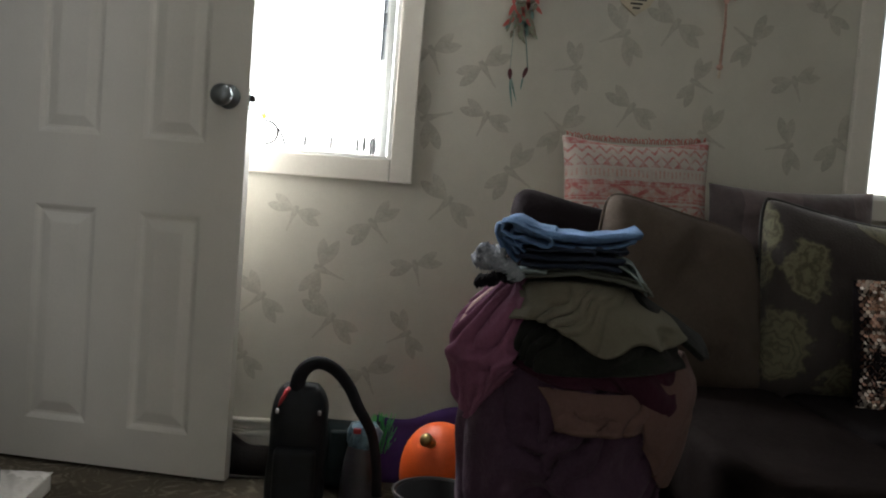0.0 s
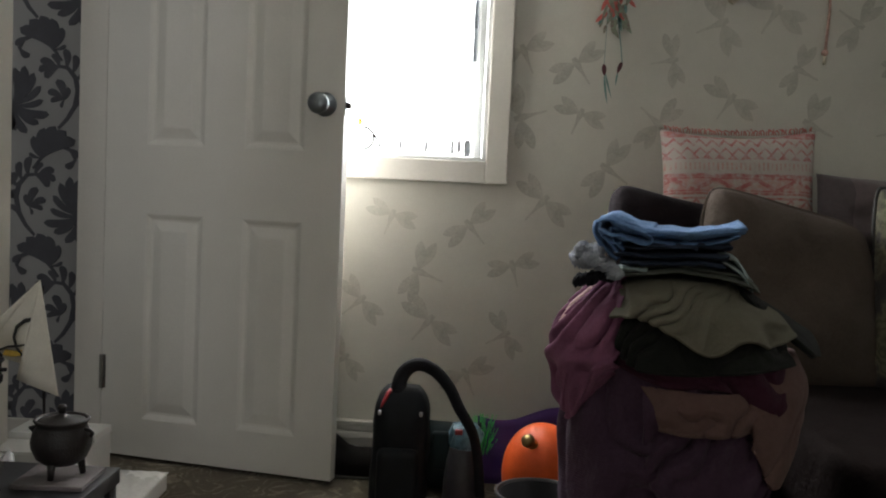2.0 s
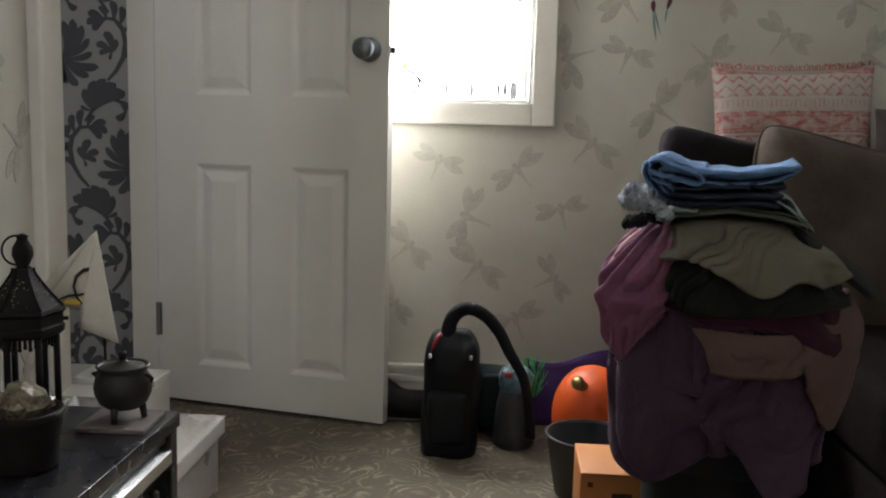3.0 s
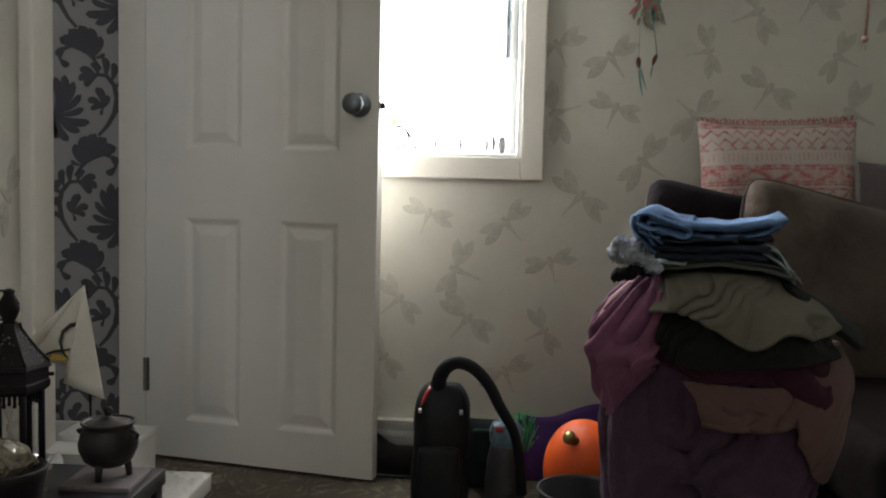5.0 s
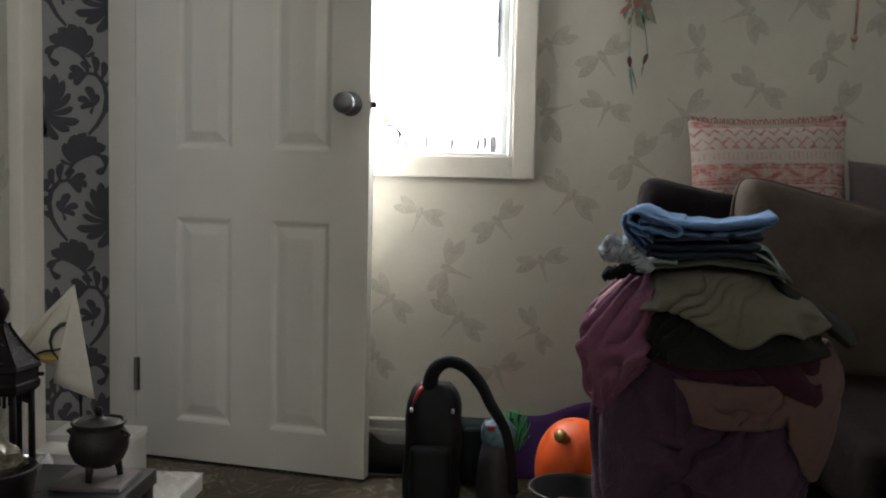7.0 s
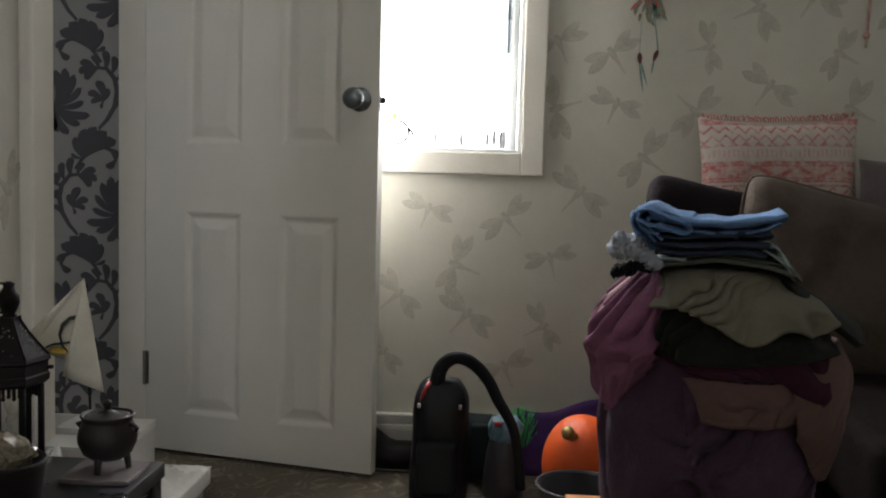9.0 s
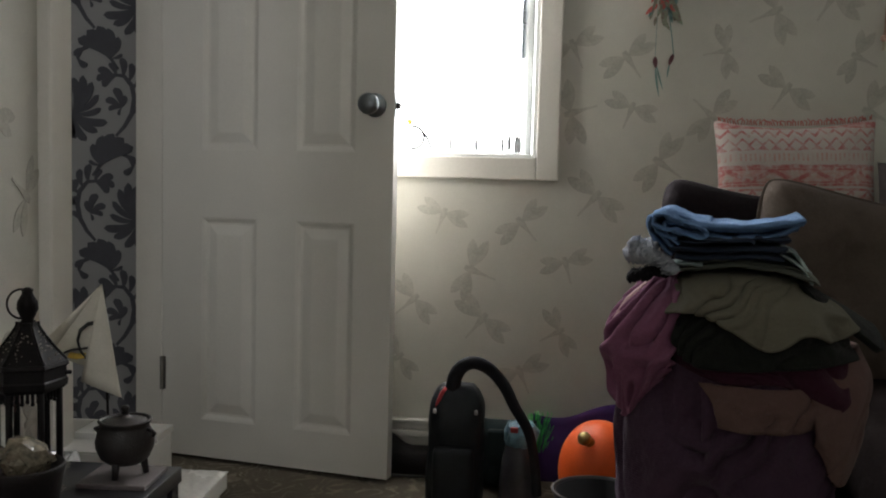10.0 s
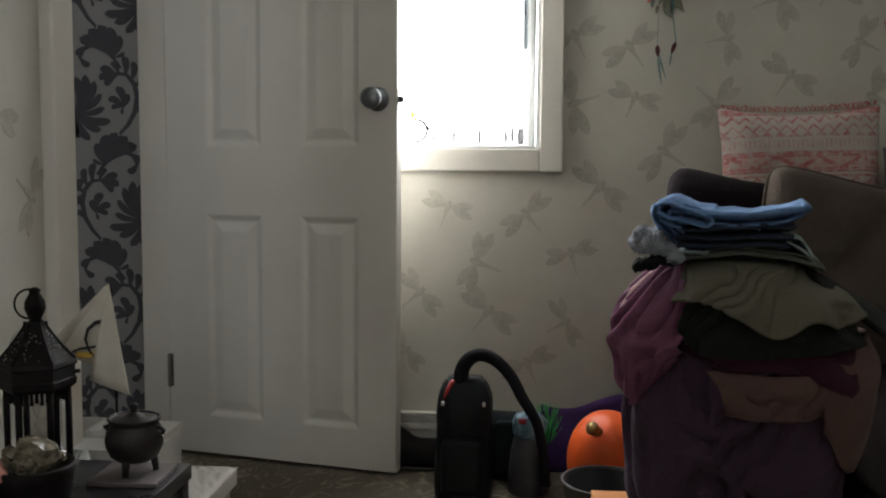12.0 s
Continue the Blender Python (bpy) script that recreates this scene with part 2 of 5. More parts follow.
# Lighter than the pot's iron, for the light the lid throws back.
M_LID = surface("pale_iron_lid", (0.050, 0.045, 0.045), 0.34, 0.3, 25.0, 240.0, 0.2, 0.001, metal=0.5)
M_LANTERN = surface("antique_black_metal", (0.011, 0.009, 0.009), 0.62, 0.3, 30.0, 220.0, 0.3, 0.001, metal=0.3, gloss=0.2)
M_GLASS = glass_material("clear_glass")
M_QUARTZ = surface("cloudy_quartz", (0.155, 0.130, 0.090), 0.22, 0.55, 45.0, 140.0, 0.4, 0.004)
M_PINK = surface("pink_salt_stone", (0.80, 0.36, 0.30), 0.5, 0.25, 20.0, 120.0, 0.4, 0.003)
M_BOWL = surface("dark_carved_wood", (0.009, 0.006, 0.006), 0.6, 0.35, 14.0, 150.0, 0.3, 0.003, gloss=0.2)
M_TILE = surface("mauve_slate_tile", (0.15, 0.128, 0.13), 0.35, 0.2, 12.0, 150.0, 0.2, 0.001)
M_CARD = surface("white_cardboard", (0.76, 0.75, 0.73), 0.6, 0.06, 8.0, 200.0, 0.1, 0.001)
M_PLASTICBAG = surface("milky_plastic_film", (0.62, 0.62, 0.62), 0.22, 0.12, 30.0, 60.0, 0.6, 0.006)
M_TUB = surface("white_polypropylene", (0.60, 0.585, 0.55), 0.35, 0.06, 9.0, 120.0, 0.1, 0.001)
M_WRAP = surface("streaked_plastic_wrap", (0.62, 0.60, 0.56), 0.25, 0.1, 9.0, 120.0, 0.1, 0.001)
M_FROST = surface("frosted_plastic_drawer", (0.36, 0.345, 0.32), 0.3, 0.16, 9.0, 26.0, 0.5, 0.004)
M_PAPER = surface("cream_paper", (0.66, 0.62, 0.54), 0.75, 0.08, 14.0, 220.0, 0.2, 0.001)
M_INK = surface("black_ink", (0.02, 0.02, 0.02), 0.6, 0.1)
M_YELLOW = surface("yellow_print", (0.70, 0.47, 0.08), 0.6, 0.15, 30.0)
M_BACKPACK = surface("black_ballistic_nylon", (0.009, 0.011, 0.014), 0.5, 0.3, 12.0, 600.0, 0.4, 0.001, gloss=0.25)
M_STRAP = surface("black_webbing", (0.018, 0.018, 0.022), 0.75, 0.3, 20.0, 700.0, 0.4, 0.001, gloss=0.2)
M_RED = surface("red_trim", (0.42, 0.03, 0.035), 0.5, 0.15)
M_CLIP = surface("reflective_clip", (0.70, 0.70, 0.72), 0.2, 0.05, metal=0.6)
M_BAG2 = surface("dark_teal_bag", (0.018, 0.028, 0.030), 0.7, 0.3, 12.0, 500.0, 0.3, 0.001, gloss=0.2)
M_BOTTLE = surface("grey_bottle_plastic", (0.060, 0.056, 0.066), 0.35, 0.2, 18.0, 90.0, 0.2, 0.002)
M_BLUE = surface("pale_blue_wrapper", (0.17, 0.30, 0.39), 0.3, 0.35, 40.0, 60.0, 0.5, 0.003)
M_PURPLE = surface("purple_felt", (0.070, 0.026, 0.150), 0.9, 0.2, 12.0, 300.0, 0.3, 0.001)
M_GREEN = surface("green_tinsel", (0.04, 0.52, 0.09), 0.5, 0.3, 30.0)
M_ORANGE = surface("orange_painted_shell", (0.80, 0.108, 0.013), 0.5, 0.08, 8.0, 160.0, 0.12, 0.001)
M_BUCKET = surface("grey_brown_plastic", (0.034, 0.031, 0.030), 0.5, 0.12, 10.0, 160.0, 0.1, 0.001)
M_QBOX = surface("orange_matte_box", (0.47, 0.175, 0.045), 0.6, 0.08, 9.0, 180.0, 0.1, 0.001)
M_QINK = surface("brown_box_print", (0.075, 0.025, 0.012), 0.6, 0.1)
M_HAMPER = surface("black_mesh_hamper", (0.012, 0.011, 0.012), 0.85, 0.2, 20.0, 500.0, 0.4, 0.002, gloss=0.2)
M_SOFA = fabric("chocolate_microfibre", (0.014, 0.011, 0.0105), 300.0, 0.3, 14.0, 0.0, 0.0)
M_SEATDARK = fabric("dark_seat_cloth", (0.013, 0.011, 0.0115), 300.0, 0.3, 14.0, 0.0, 0.0)
M_TAUPE = fabric("taupe_suede", (0.084, 0.065, 0.053), 360.0, 0.20, 15.0, 0.04)
M_DARKCUSH = fabric("dark_brown_suede", (0.015, 0.011, 0.013), 360.0, 0.3, 14.0, 0.02)
M_PIPING = surface("black_piping", (0.012, 0.010, 0.010), 0.6, 0.2)
M_PLUMBLOCK = striped_material()
M_FLORAL = floral_material()
M_CORAL = coral_print_material()
M_CORALTRIM = fabric("coral_fringe", (0.50, 0.13, 0.12), 300.0, 0.3)
M_SEQUIN = sequin_material()
M_JEANS = fabric("light_blue_denim", (0.115, 0.205, 0.375), 520.0, 0.40, 34.0)
M_NAVY = fabric("dark_navy_denim", (0.028, 0.039, 0.066), 520.0, 0.3, 26.0)
M_GREYSCARF = fabric("grey_knit", (0.33, 0.35, 0.40), 260.0, 0.3, 30.0)
M_MINT = fabric("pale_mint_jersey", (0.30, 0.37, 0.37), 400.0, 0.15, 24.0)
M_SAGE = fabric("dusty_sage_jersey", (0.115, 0.125, 0.105), 400.0, 0.15, 24.0)
M_OLIVE = fabric("khaki_jersey", (0.130, 0.119, 0.090), 420.0, 0.1, 20.0)
M_DEEPGREEN = fabric("deep_green_jersey", (0.018, 0.019, 0.017), 420.0, 0.25, 20.0)
M_PLUM = fabric("plum_cotton", (0.205, 0.078, 0.140), 420.0, 0.18, 20.0)
M_DARKPLUM = fabric("dark_wine_cotton", (0.042, 0.013, 0.024), 420.0, 0.2, 20.0)
M_ROSE = fabric("dusty_rose_fleece", (0.118, 0.070, 0.063), 320.0, 0.15, 16.0)
M_PALEPINK = fabric("pale_pink_lining", (0.66, 0.46, 0.44), 320.0, 0.12, 16.0)
M_MAUVE = fabric("mauve_towelling", (0.066, 0.038, 0.063), 300.0, 0.18, 18.0)
M_BLACKKNIT = fabric("black_knit", (0.014, 0.013, 0.016), 300.0, 0.2, 18.0)
M_FEATHER_A = surface("wine_feather", (0.095, 0.022, 0.030), 0.7, 0.3, 60.0)
M_FEATHER_B = surface("teal_feather", (0.17, 0.29, 0.27), 0.7, 0.3, 60.0)
M_BEADMIX = surface("coloured_wool", (0.50, 0.22, 0.20), 0.8, 0.4, 50.0, 200.0, 0.4, 0.002, tint=(0.28, 0.38, 0.28))
M_CORALYARN = surface("coral_yarn", (0.56, 0.36, 0.30), 0.85, 0.25, 60.0, 300.0, 0.4, 0.002)
M_DROP = surface("grey_glass_drop", (0.17, 0.17, 0.175), 0.2, 0.2, 60.0)
M_PLAQUE = surface("cream_plaque", (0.56, 0.50, 0.38), 0.6, 0.1, 20.0)


# ---- mesh helpers ----
def link(name, bm, material, smooth=True):
    me = bpy.data.meshes.new(name)
    bmesh.ops.recalc_face_normals(bm, faces=bm.faces)
    bm.to_mesh(me)
    bm.free()
    me.materials.append(material)
    if smooth:
        for p in me.polygons:
            p.use_smooth = True
    return new(name, me)


def part(name, bm, material, parent, label="", smooth=True):
    ob = link(name, bm, material, smooth)
    ob.parent = parent
    if label:
        ob["label"] = label
    return ob


def thing(name, x, y, z, label, category, group="", kind="", rz=0.0):
    ob = new(name)
    ob.matrix_basis = pose(x, y, z, 0, 0, rz)
    return tagged(ob, label, category, group, kind)


def block(x0, x1, y0, y1, z0, z1, bevel=0.0, segs=2, bm=None, m=None):
    out = bm or bmesh.new()
    made = bmesh.ops.create_cube(out, size=1.0)["verts"]
    bmesh.ops.scale(out, vec=(x1 - x0, y1 - y0, z1 - z0), verts=made)
    bmesh.ops.translate(out, vec=((x0 + x1) / 2, (y0 + y1) / 2, (z0 + z1) / 2), verts=made)
    if bevel:
        edges = list({e for v in made for e in v.link_edges})
        made = list({v for f in bmesh.ops.bevel(out, geom=edges, offset=bevel, segments=segs, affect="EDGES", profile=0.6)["faces"] for v in f.verts} | {v for v in made if v.is_valid})
    if m is not None:
        bmesh.ops.transform(out, matrix=m, verts=[v for v in made if v.is_valid])
    return out


def lathe(profile, steps=32, bm=None, m=None, ribs=0, rib=0.0):
    """Turns (radius, height) pairs about z."""
    out = bm or bmesh.new()
    rings, made = [], []
    for r, z in profile:
        ring = []
        for k in range(steps):
            a = 2 * math.pi * k / steps
            q = r * (1 + rib * math.cos(ribs * a)) if ribs else r
            ring.append(out.verts.new((q * math.cos(a), q * math.sin(a), z)))
        rings.append(ring)
        made += ring
    for a, b in zip(rings, rings[1:]):
        for k in range(steps):
            out.faces.new((a[k], a[(k + 1) % steps], b[(k + 1) % steps], b[k]))
    out.faces.new(rings[0][::-1])
    out.faces.new(rings[-1])
    if m is not None:
        bmesh.ops.transform(out, matrix=m, verts=made)
    return out


def tube(points, radius, steps=8, bm=None, flat=1.0):
    """A round or flattened tube along points; radius may be a function of 0..1."""
    out = bm or bmesh.new()
    pts = [Vector(p) for p in points]
    rings = []
    side = None
    for i, p in enumerate(pts):
        d = (pts[min(i + 1, len(pts) - 1)] - pts[max(i - 1, 0)]).normalized()
        if side is None:
            side = d.orthogonal().normalized()
        side = (side - d * side.dot(d)).normalized()
        up = d.cross(side)
        r = radius(i / max(1, len(pts) - 1)) if callable(radius) else radius
        rings.append([out.verts.new(p + side * r * math.cos(a) + up * r * flat * math.sin(a)) for a in (2 * math.pi * k / steps for k in range(steps))])
    for a, b in zip(rings, rings[1:]):
        for k in range(steps):
            out.faces.new((a[k], a[(k + 1) % steps], b[(k + 1) % steps], b[k]))
    out.faces.new(rings[0][::-1])
    out.faces.new(rings[-1])
    return out


def arc(cx, cy, cz, r, a0, a1, n=16, plane="xz"):
    pts = []
    for k in range(n):
        a = radians(a0 + (a1 - a0) * k / (n - 1))
        u, v = r * math.cos(a), r * math.sin(a)
        pts.append((cx + u, cy, cz + v) if plane == "xz" else (cx + u, cy + v, cz) if plane == "xy" else (cx, cy + u, cz + v))
    return pts


def cushion(w, h, d, seed=0, pinch=0.05, n=26, lumps=0.012, sag=0.0, slope=0.0, taper=0.0, soft_corner=0.0):
    """A stuffed cushion in its own xz plane, d thick, with pulled-in sides and pointed corners."""
    bm = bmesh.new()
    grid = {}
    for s in (-1, 1):
        for i in range(n + 1):
            for j in range(n + 1):
                rim = i in (0, n) or j in (0, n)
                if rim and s == 1:
                    grid[s, i, j] = grid[-1, i, j]
                    continue
                u, v = 2 * i / n - 1, 2 * j / n - 1
                u, v = math.sin(u * math.pi / 2) * 0.35 + u * 0.65, math.sin(v * math.pi / 2) * 0.35 + v * 0.65
                x = w / 2 * u * (1 - pinch * (1 - v * v))
                z = h / 2 * v * (1 - pinch * (1 - u * u)) - sag * (1 - u * u) * (v > 0) * v - slope * x * (1 + v) / 2
                x *= 1 - taper * (1 + v) / 2
                near = 1 - soft_corner * abs(u * v) ** 5
                x, z = x * near, z * near
                puff = ((1 - u ** 4) * (1 - v ** 4)) ** 0.55
                q = noise.noise(Vector((x * 9 + seed, z * 9, s * 3.0 + seed)))
                q2 = noise.noise(Vector((x * 26 + seed, z * 26, s * 5.0)))
                y = s * (d / 2 * puff + (lumps * q + lumps * 0.35 * q2) * puff ** 0.5)
                if rim:
                    y = lumps * 0.6 * noise.noise(Vector((x * 7, z * 7, seed)))
                grid[s, i, j] = bm.verts.new((x, y, z))
    for s in (-1, 1):
        for i in range(n):
            for j in range(n):
                bm.faces.new((grid[s, i, j], grid[s, i + 1, j], grid[s, i + 1, j + 1], grid[s, i, j + 1]))
    return bm


def rim_of(w, h, pinch=0.05, sag=0.0, slope=0.0, taper=0.0, soft_corner=0.0, n=24):
    """The seam line round such a cushion."""
    pts = []
    for side in range(4):
        for k in range(n):
            q = 2 * k / n - 1
            u, v = ((q, 1), (1, -q), (-q, -1), (-1, q))[side]
            u, v = math.sin(u * math.pi / 2) * 0.35 + u * 0.65, math.sin(v * math.pi / 2) * 0.35 + v * 0.65
            x = w / 2 * u * (1 - pinch * (1 - v * v))
            z = h / 2 * v * (1 - pinch * (1 - u * u)) - sag * (1 - u * u) * (v > 0) * v - slope * x * (1 + v) / 2
            near = 1 - soft_corner * abs(u * v) ** 5
            pts.append((x * (1 - taper * (1 + v) / 2) * near, 0, z * near))
    return pts + pts[:1]


def folded(w, d, h, layers=2, sag=0.0, lift=0.0, seed=0, curl=0.0, rough=0.006, n=44):
    """A folded garment lying flat: a soft slab whose sides show its fold lines. sag bends the middle down, lift raises the +x end."""
    bm = bmesh.new()
    m = 36
    rings = []
    for i in range(n + 1):
        u = 2 * i / n - 1
        end = (1 - abs(u) ** 7) ** 0.5 if abs(u) < 1 else 0.06
        ring = []
        for k in range(m):
            a = 2 * math.pi * k / m
            c, s = math.cos(a), math.sin(a)
            e = 0.42
            yy, zz = math.copysign(abs(c) ** e, c), math.copysign(abs(s) ** e, s)
            crease = 1 - 0.055 * (1 - abs(math.cos(zz * math.pi * layers / 2))) * abs(c)
            q = noise.noise(Vector((u * 3 + seed, yy * 1.3, zz * 1.5 + seed)))
            q2 = noise.noise(Vector((u * 11 + seed, yy * 4, zz * 3)))
            y = d / 2 * yy * crease * (0.55 + 0.45 * end) * (1 + 0.05 * q) + rough * q2
            z = h / 2 * zz * (0.35 + 0.65 * end) * (1 + 0.18 * q) + rough * q2
            z += -sag * (1 - u * u) + lift * max(0, u) ** 2 + curl * max(0, -u) ** 3
            x = w / 2 * u * (1 + 0.03 * q) + 0.6 * rough * q2
            ring.append(bm.verts.new((x, y, z)))
        rings.append(ring)
    for a, b in zip(rings, rings[1:]):
        for k in range(m):
            bm.faces.new((a[k], a[(k + 1) % m], b[(k + 1) % m], b[k]))
    bm.faces.new(rings[0][::-1])
    bm.faces.new(rings[-1])
    return bm


def plate(outline, y0, y1, bm=None, m=None):
    """A flat shape in the xz plane between y0 and y1."""
    out = bm or bmesh.new()
    a = [out.verts.new((x, y0, z)) for x, z in outline]
    b = [out.verts.new((x, y1, z)) for x, z in outline]
    out.faces.new(a)
    out.faces.new(b[::-1])
    for k in range(len(a)):
        out.faces.new((a[k], a[(k + 1) % len(a)], b[(k + 1) % len(a)], b[k]))
    if m is not None:
        bmesh.ops.transform(out, matrix=m, verts=a + b)
    return out


def leaf(length, width, bend=0.0, n=7, fat=0.8):
    """Outline of a leaf or a wing from the origin along +x."""
    up, down = [], []
    for k in range(n + 1):
        q = k / n
        w = width / 2 * math.sin(math.pi * q ** fat) ** 0.75
        c = bend * q * q * length
        up.append((length * q, c + w))
        down.append((length * q, c - w))
    return down + up[-2:0:-1]


# ---- the room ----
def box_structure(name, boxes, material, label, smooth=False):
    bm = bmesh.new()
    for b in boxes:
        block(*b, bm=bm)
    return tagged(link(name, bm, material, smooth), label, name.split("_")[0], kind="structure")


tagged(link("floor", block(-3.2, RIGHT_X + 0.2, BACK_Y - 0.2, WALL_Y + 0.25, -0.12, 0.0), M_CARPET, False), "brown carpet with a beige scrolling vine pattern", "carpet", kind="structure")
tagged(link("ceiling", block(-3.2, RIGHT_X + 0.2, BACK_Y - 0.2, WALL_Y + 0.25, CEIL, CEIL + 0.12), M_CEIL, False), "plain white painted ceiling", "ceiling", kind="structure")

T = 0.17
wall_north = box_structure("wall_north", [
    (LEFT_X - 0.018, W1[0], WALL_Y, WALL_Y + T, 0, CEIL), (W1[1], W2[0], WALL_Y, WALL_Y + T, 0, CEIL), (W2[1], RIGHT_X, WALL_Y, WALL_Y + T, 0, CEIL),
    (W1[0], W1[1], WALL_Y, WALL_Y + T, 0, W1[2]), (W1[0], W1[1], WALL_Y, WALL_Y + T, W1[3], CEIL),
    (W2[0], W2[1], WALL_Y, WALL_Y + T, 0, W2[2]), (W2[0], W2[1], WALL_Y, WALL_Y + T, W2[3], CEIL)], M_WALL, "cream wallpapered wall with a taupe dragonfly print")
box_structure("wall_east", [(RIGHT_X, RIGHT_X + T, BACK_Y, WALL_Y + T, 0, CEIL)], M_WALL, "plain cream wallpapered wall, unseen")
# Unseen wall, added to keep window_3's light off the pile and sofa.
box_structure("wall_partition", [(-0.32, RIGHT_X, -0.44, -0.32, 0, CEIL)], M_WALL, "plain cream wallpapered wall, unseen")
box_structure("wall_south", [(-3.0, W3[0], BACK_Y - T, BACK_Y, 0, CEIL), (W3[1], RIGHT_X + T, BACK_Y - T, BACK_Y, 0, CEIL), (W3[0], W3[1], BACK_Y - T, BACK_Y, 0, W3[2]), (W3[0], W3[1], BACK_Y - T, BACK_Y, W3[3], CEIL)], M_WALL, "plain cream wallpapered wall, unseen")

# The wall with the doorway leans 5 degrees out of square; its frame: origin at the hinge, x towards the room's near side, y into the room.
SIDE = Matrix.Translation((LEFT_X, 2.515, 0)) @ Matrix.Rotation(radians(-85), 4, "Z")
OPEN_W, HEAD = 0.648, 2.03


def side_block(bm, x0, x1, y0, y1, z0, z1, bevel=0.0):
    return block(x0, x1, y0, y1, z0, z1, bevel, 2, bm, SIDE)


bm = bmesh.new()
side_block(bm, OPEN_W, 4.4, -0.10, 0.0, 0, CEIL)
side_block(bm, 0.0, OPEN_W, -0.10, 0.0, HEAD, CEIL)
wall_west = tagged(link("wall_west", bm, M_WALL, False), "cream wallpapered wall with a doorway to the hall", "wall", kind="structure")
trim = tagged(new("trim"), "white painted door casing and jambs", "trim", kind="structure")
bm = side_block(bmesh.new(), OPEN_W - 0.004, OPEN_W + 0.076, -0.002, 0.016, 0, HEAD + 0.10, 0.004)
part("casing", bm, M_TRIM, trim, smooth=False)
bm = side_block(bmesh.new(), OPEN_W + 0.076, OPEN_W + 0.129, -0.002, 0.028, 0, HEAD + 0.15, 0.006)
part("casing_edge", bm, M_TRIM, trim, smooth=False)
bm = side_block(bmesh.new(), -0.03, OPEN_W + 0.074, -0.002, 0.018, HEAD, HEAD + 0.10, 0.004)
part("head_casing", bm, M_TRIM, trim, smooth=False)
bm = side_block(bmesh.new(), -0.035, -0.001, -0.062, 0.0145, 0, HEAD, 0.003)
part("hinge_jamb", bm, M_TRIM, trim, smooth=False)
bm = side_block(bmesh.new(), OPEN_W - 0.010, OPEN_W - 0.004, -0.12, -0.012, 0, HEAD, 0.002)
part("strike_jamb", bm, M_TRIM, trim, smooth=False)

# The hall beyond the doorway.
HALL_Y = 2.60
wall_hall = box_structure("wall_hall", [(-3.0, LEFT_X - 0.02, HALL_Y, HALL_Y + 0.12, 0, CEIL)], M_HALL, "grey hall wall with a charcoal damask print")
box_structure("wall_hall_side", [(-3.1, -3.0, BACK_Y - T, HALL_Y + 0.12, 0, CEIL)], M_CEIL, "plain pale hall wall")
tagged(link("baseboard_hall", block(-3.0, LEFT_X - 0.03, HALL_Y - 0.015, HALL_Y - 0.001, 0, 0.075, 0.004), M_TRIM, False), "white painted hall baseboard", "baseboard", kind="structure")


def moulding(name, x0, x1, y, label):
    """A stepped white baseboard in front of the wall at y."""
    base = tagged(new(name), label, "baseboard", kind="structure")
    for k, (z0, z1, d) in enumerate(((0.0, 0.078, 0.016), (0.078, 0.098, 0.024), (0.100, 0.118, 0.019), (0.120, 0.130, 0.029))):
        part("board" if k == 0 else "bead", block(x0, x1, y - d, y - 0.001, z0, z1, 0.003), M_TRIM, base, smooth=False)
    return base


moulding("baseboard", LEFT_X + 0.03, RIGHT_X, WALL_Y, "white stepped baseboard moulding under dragonfly wallpaper")


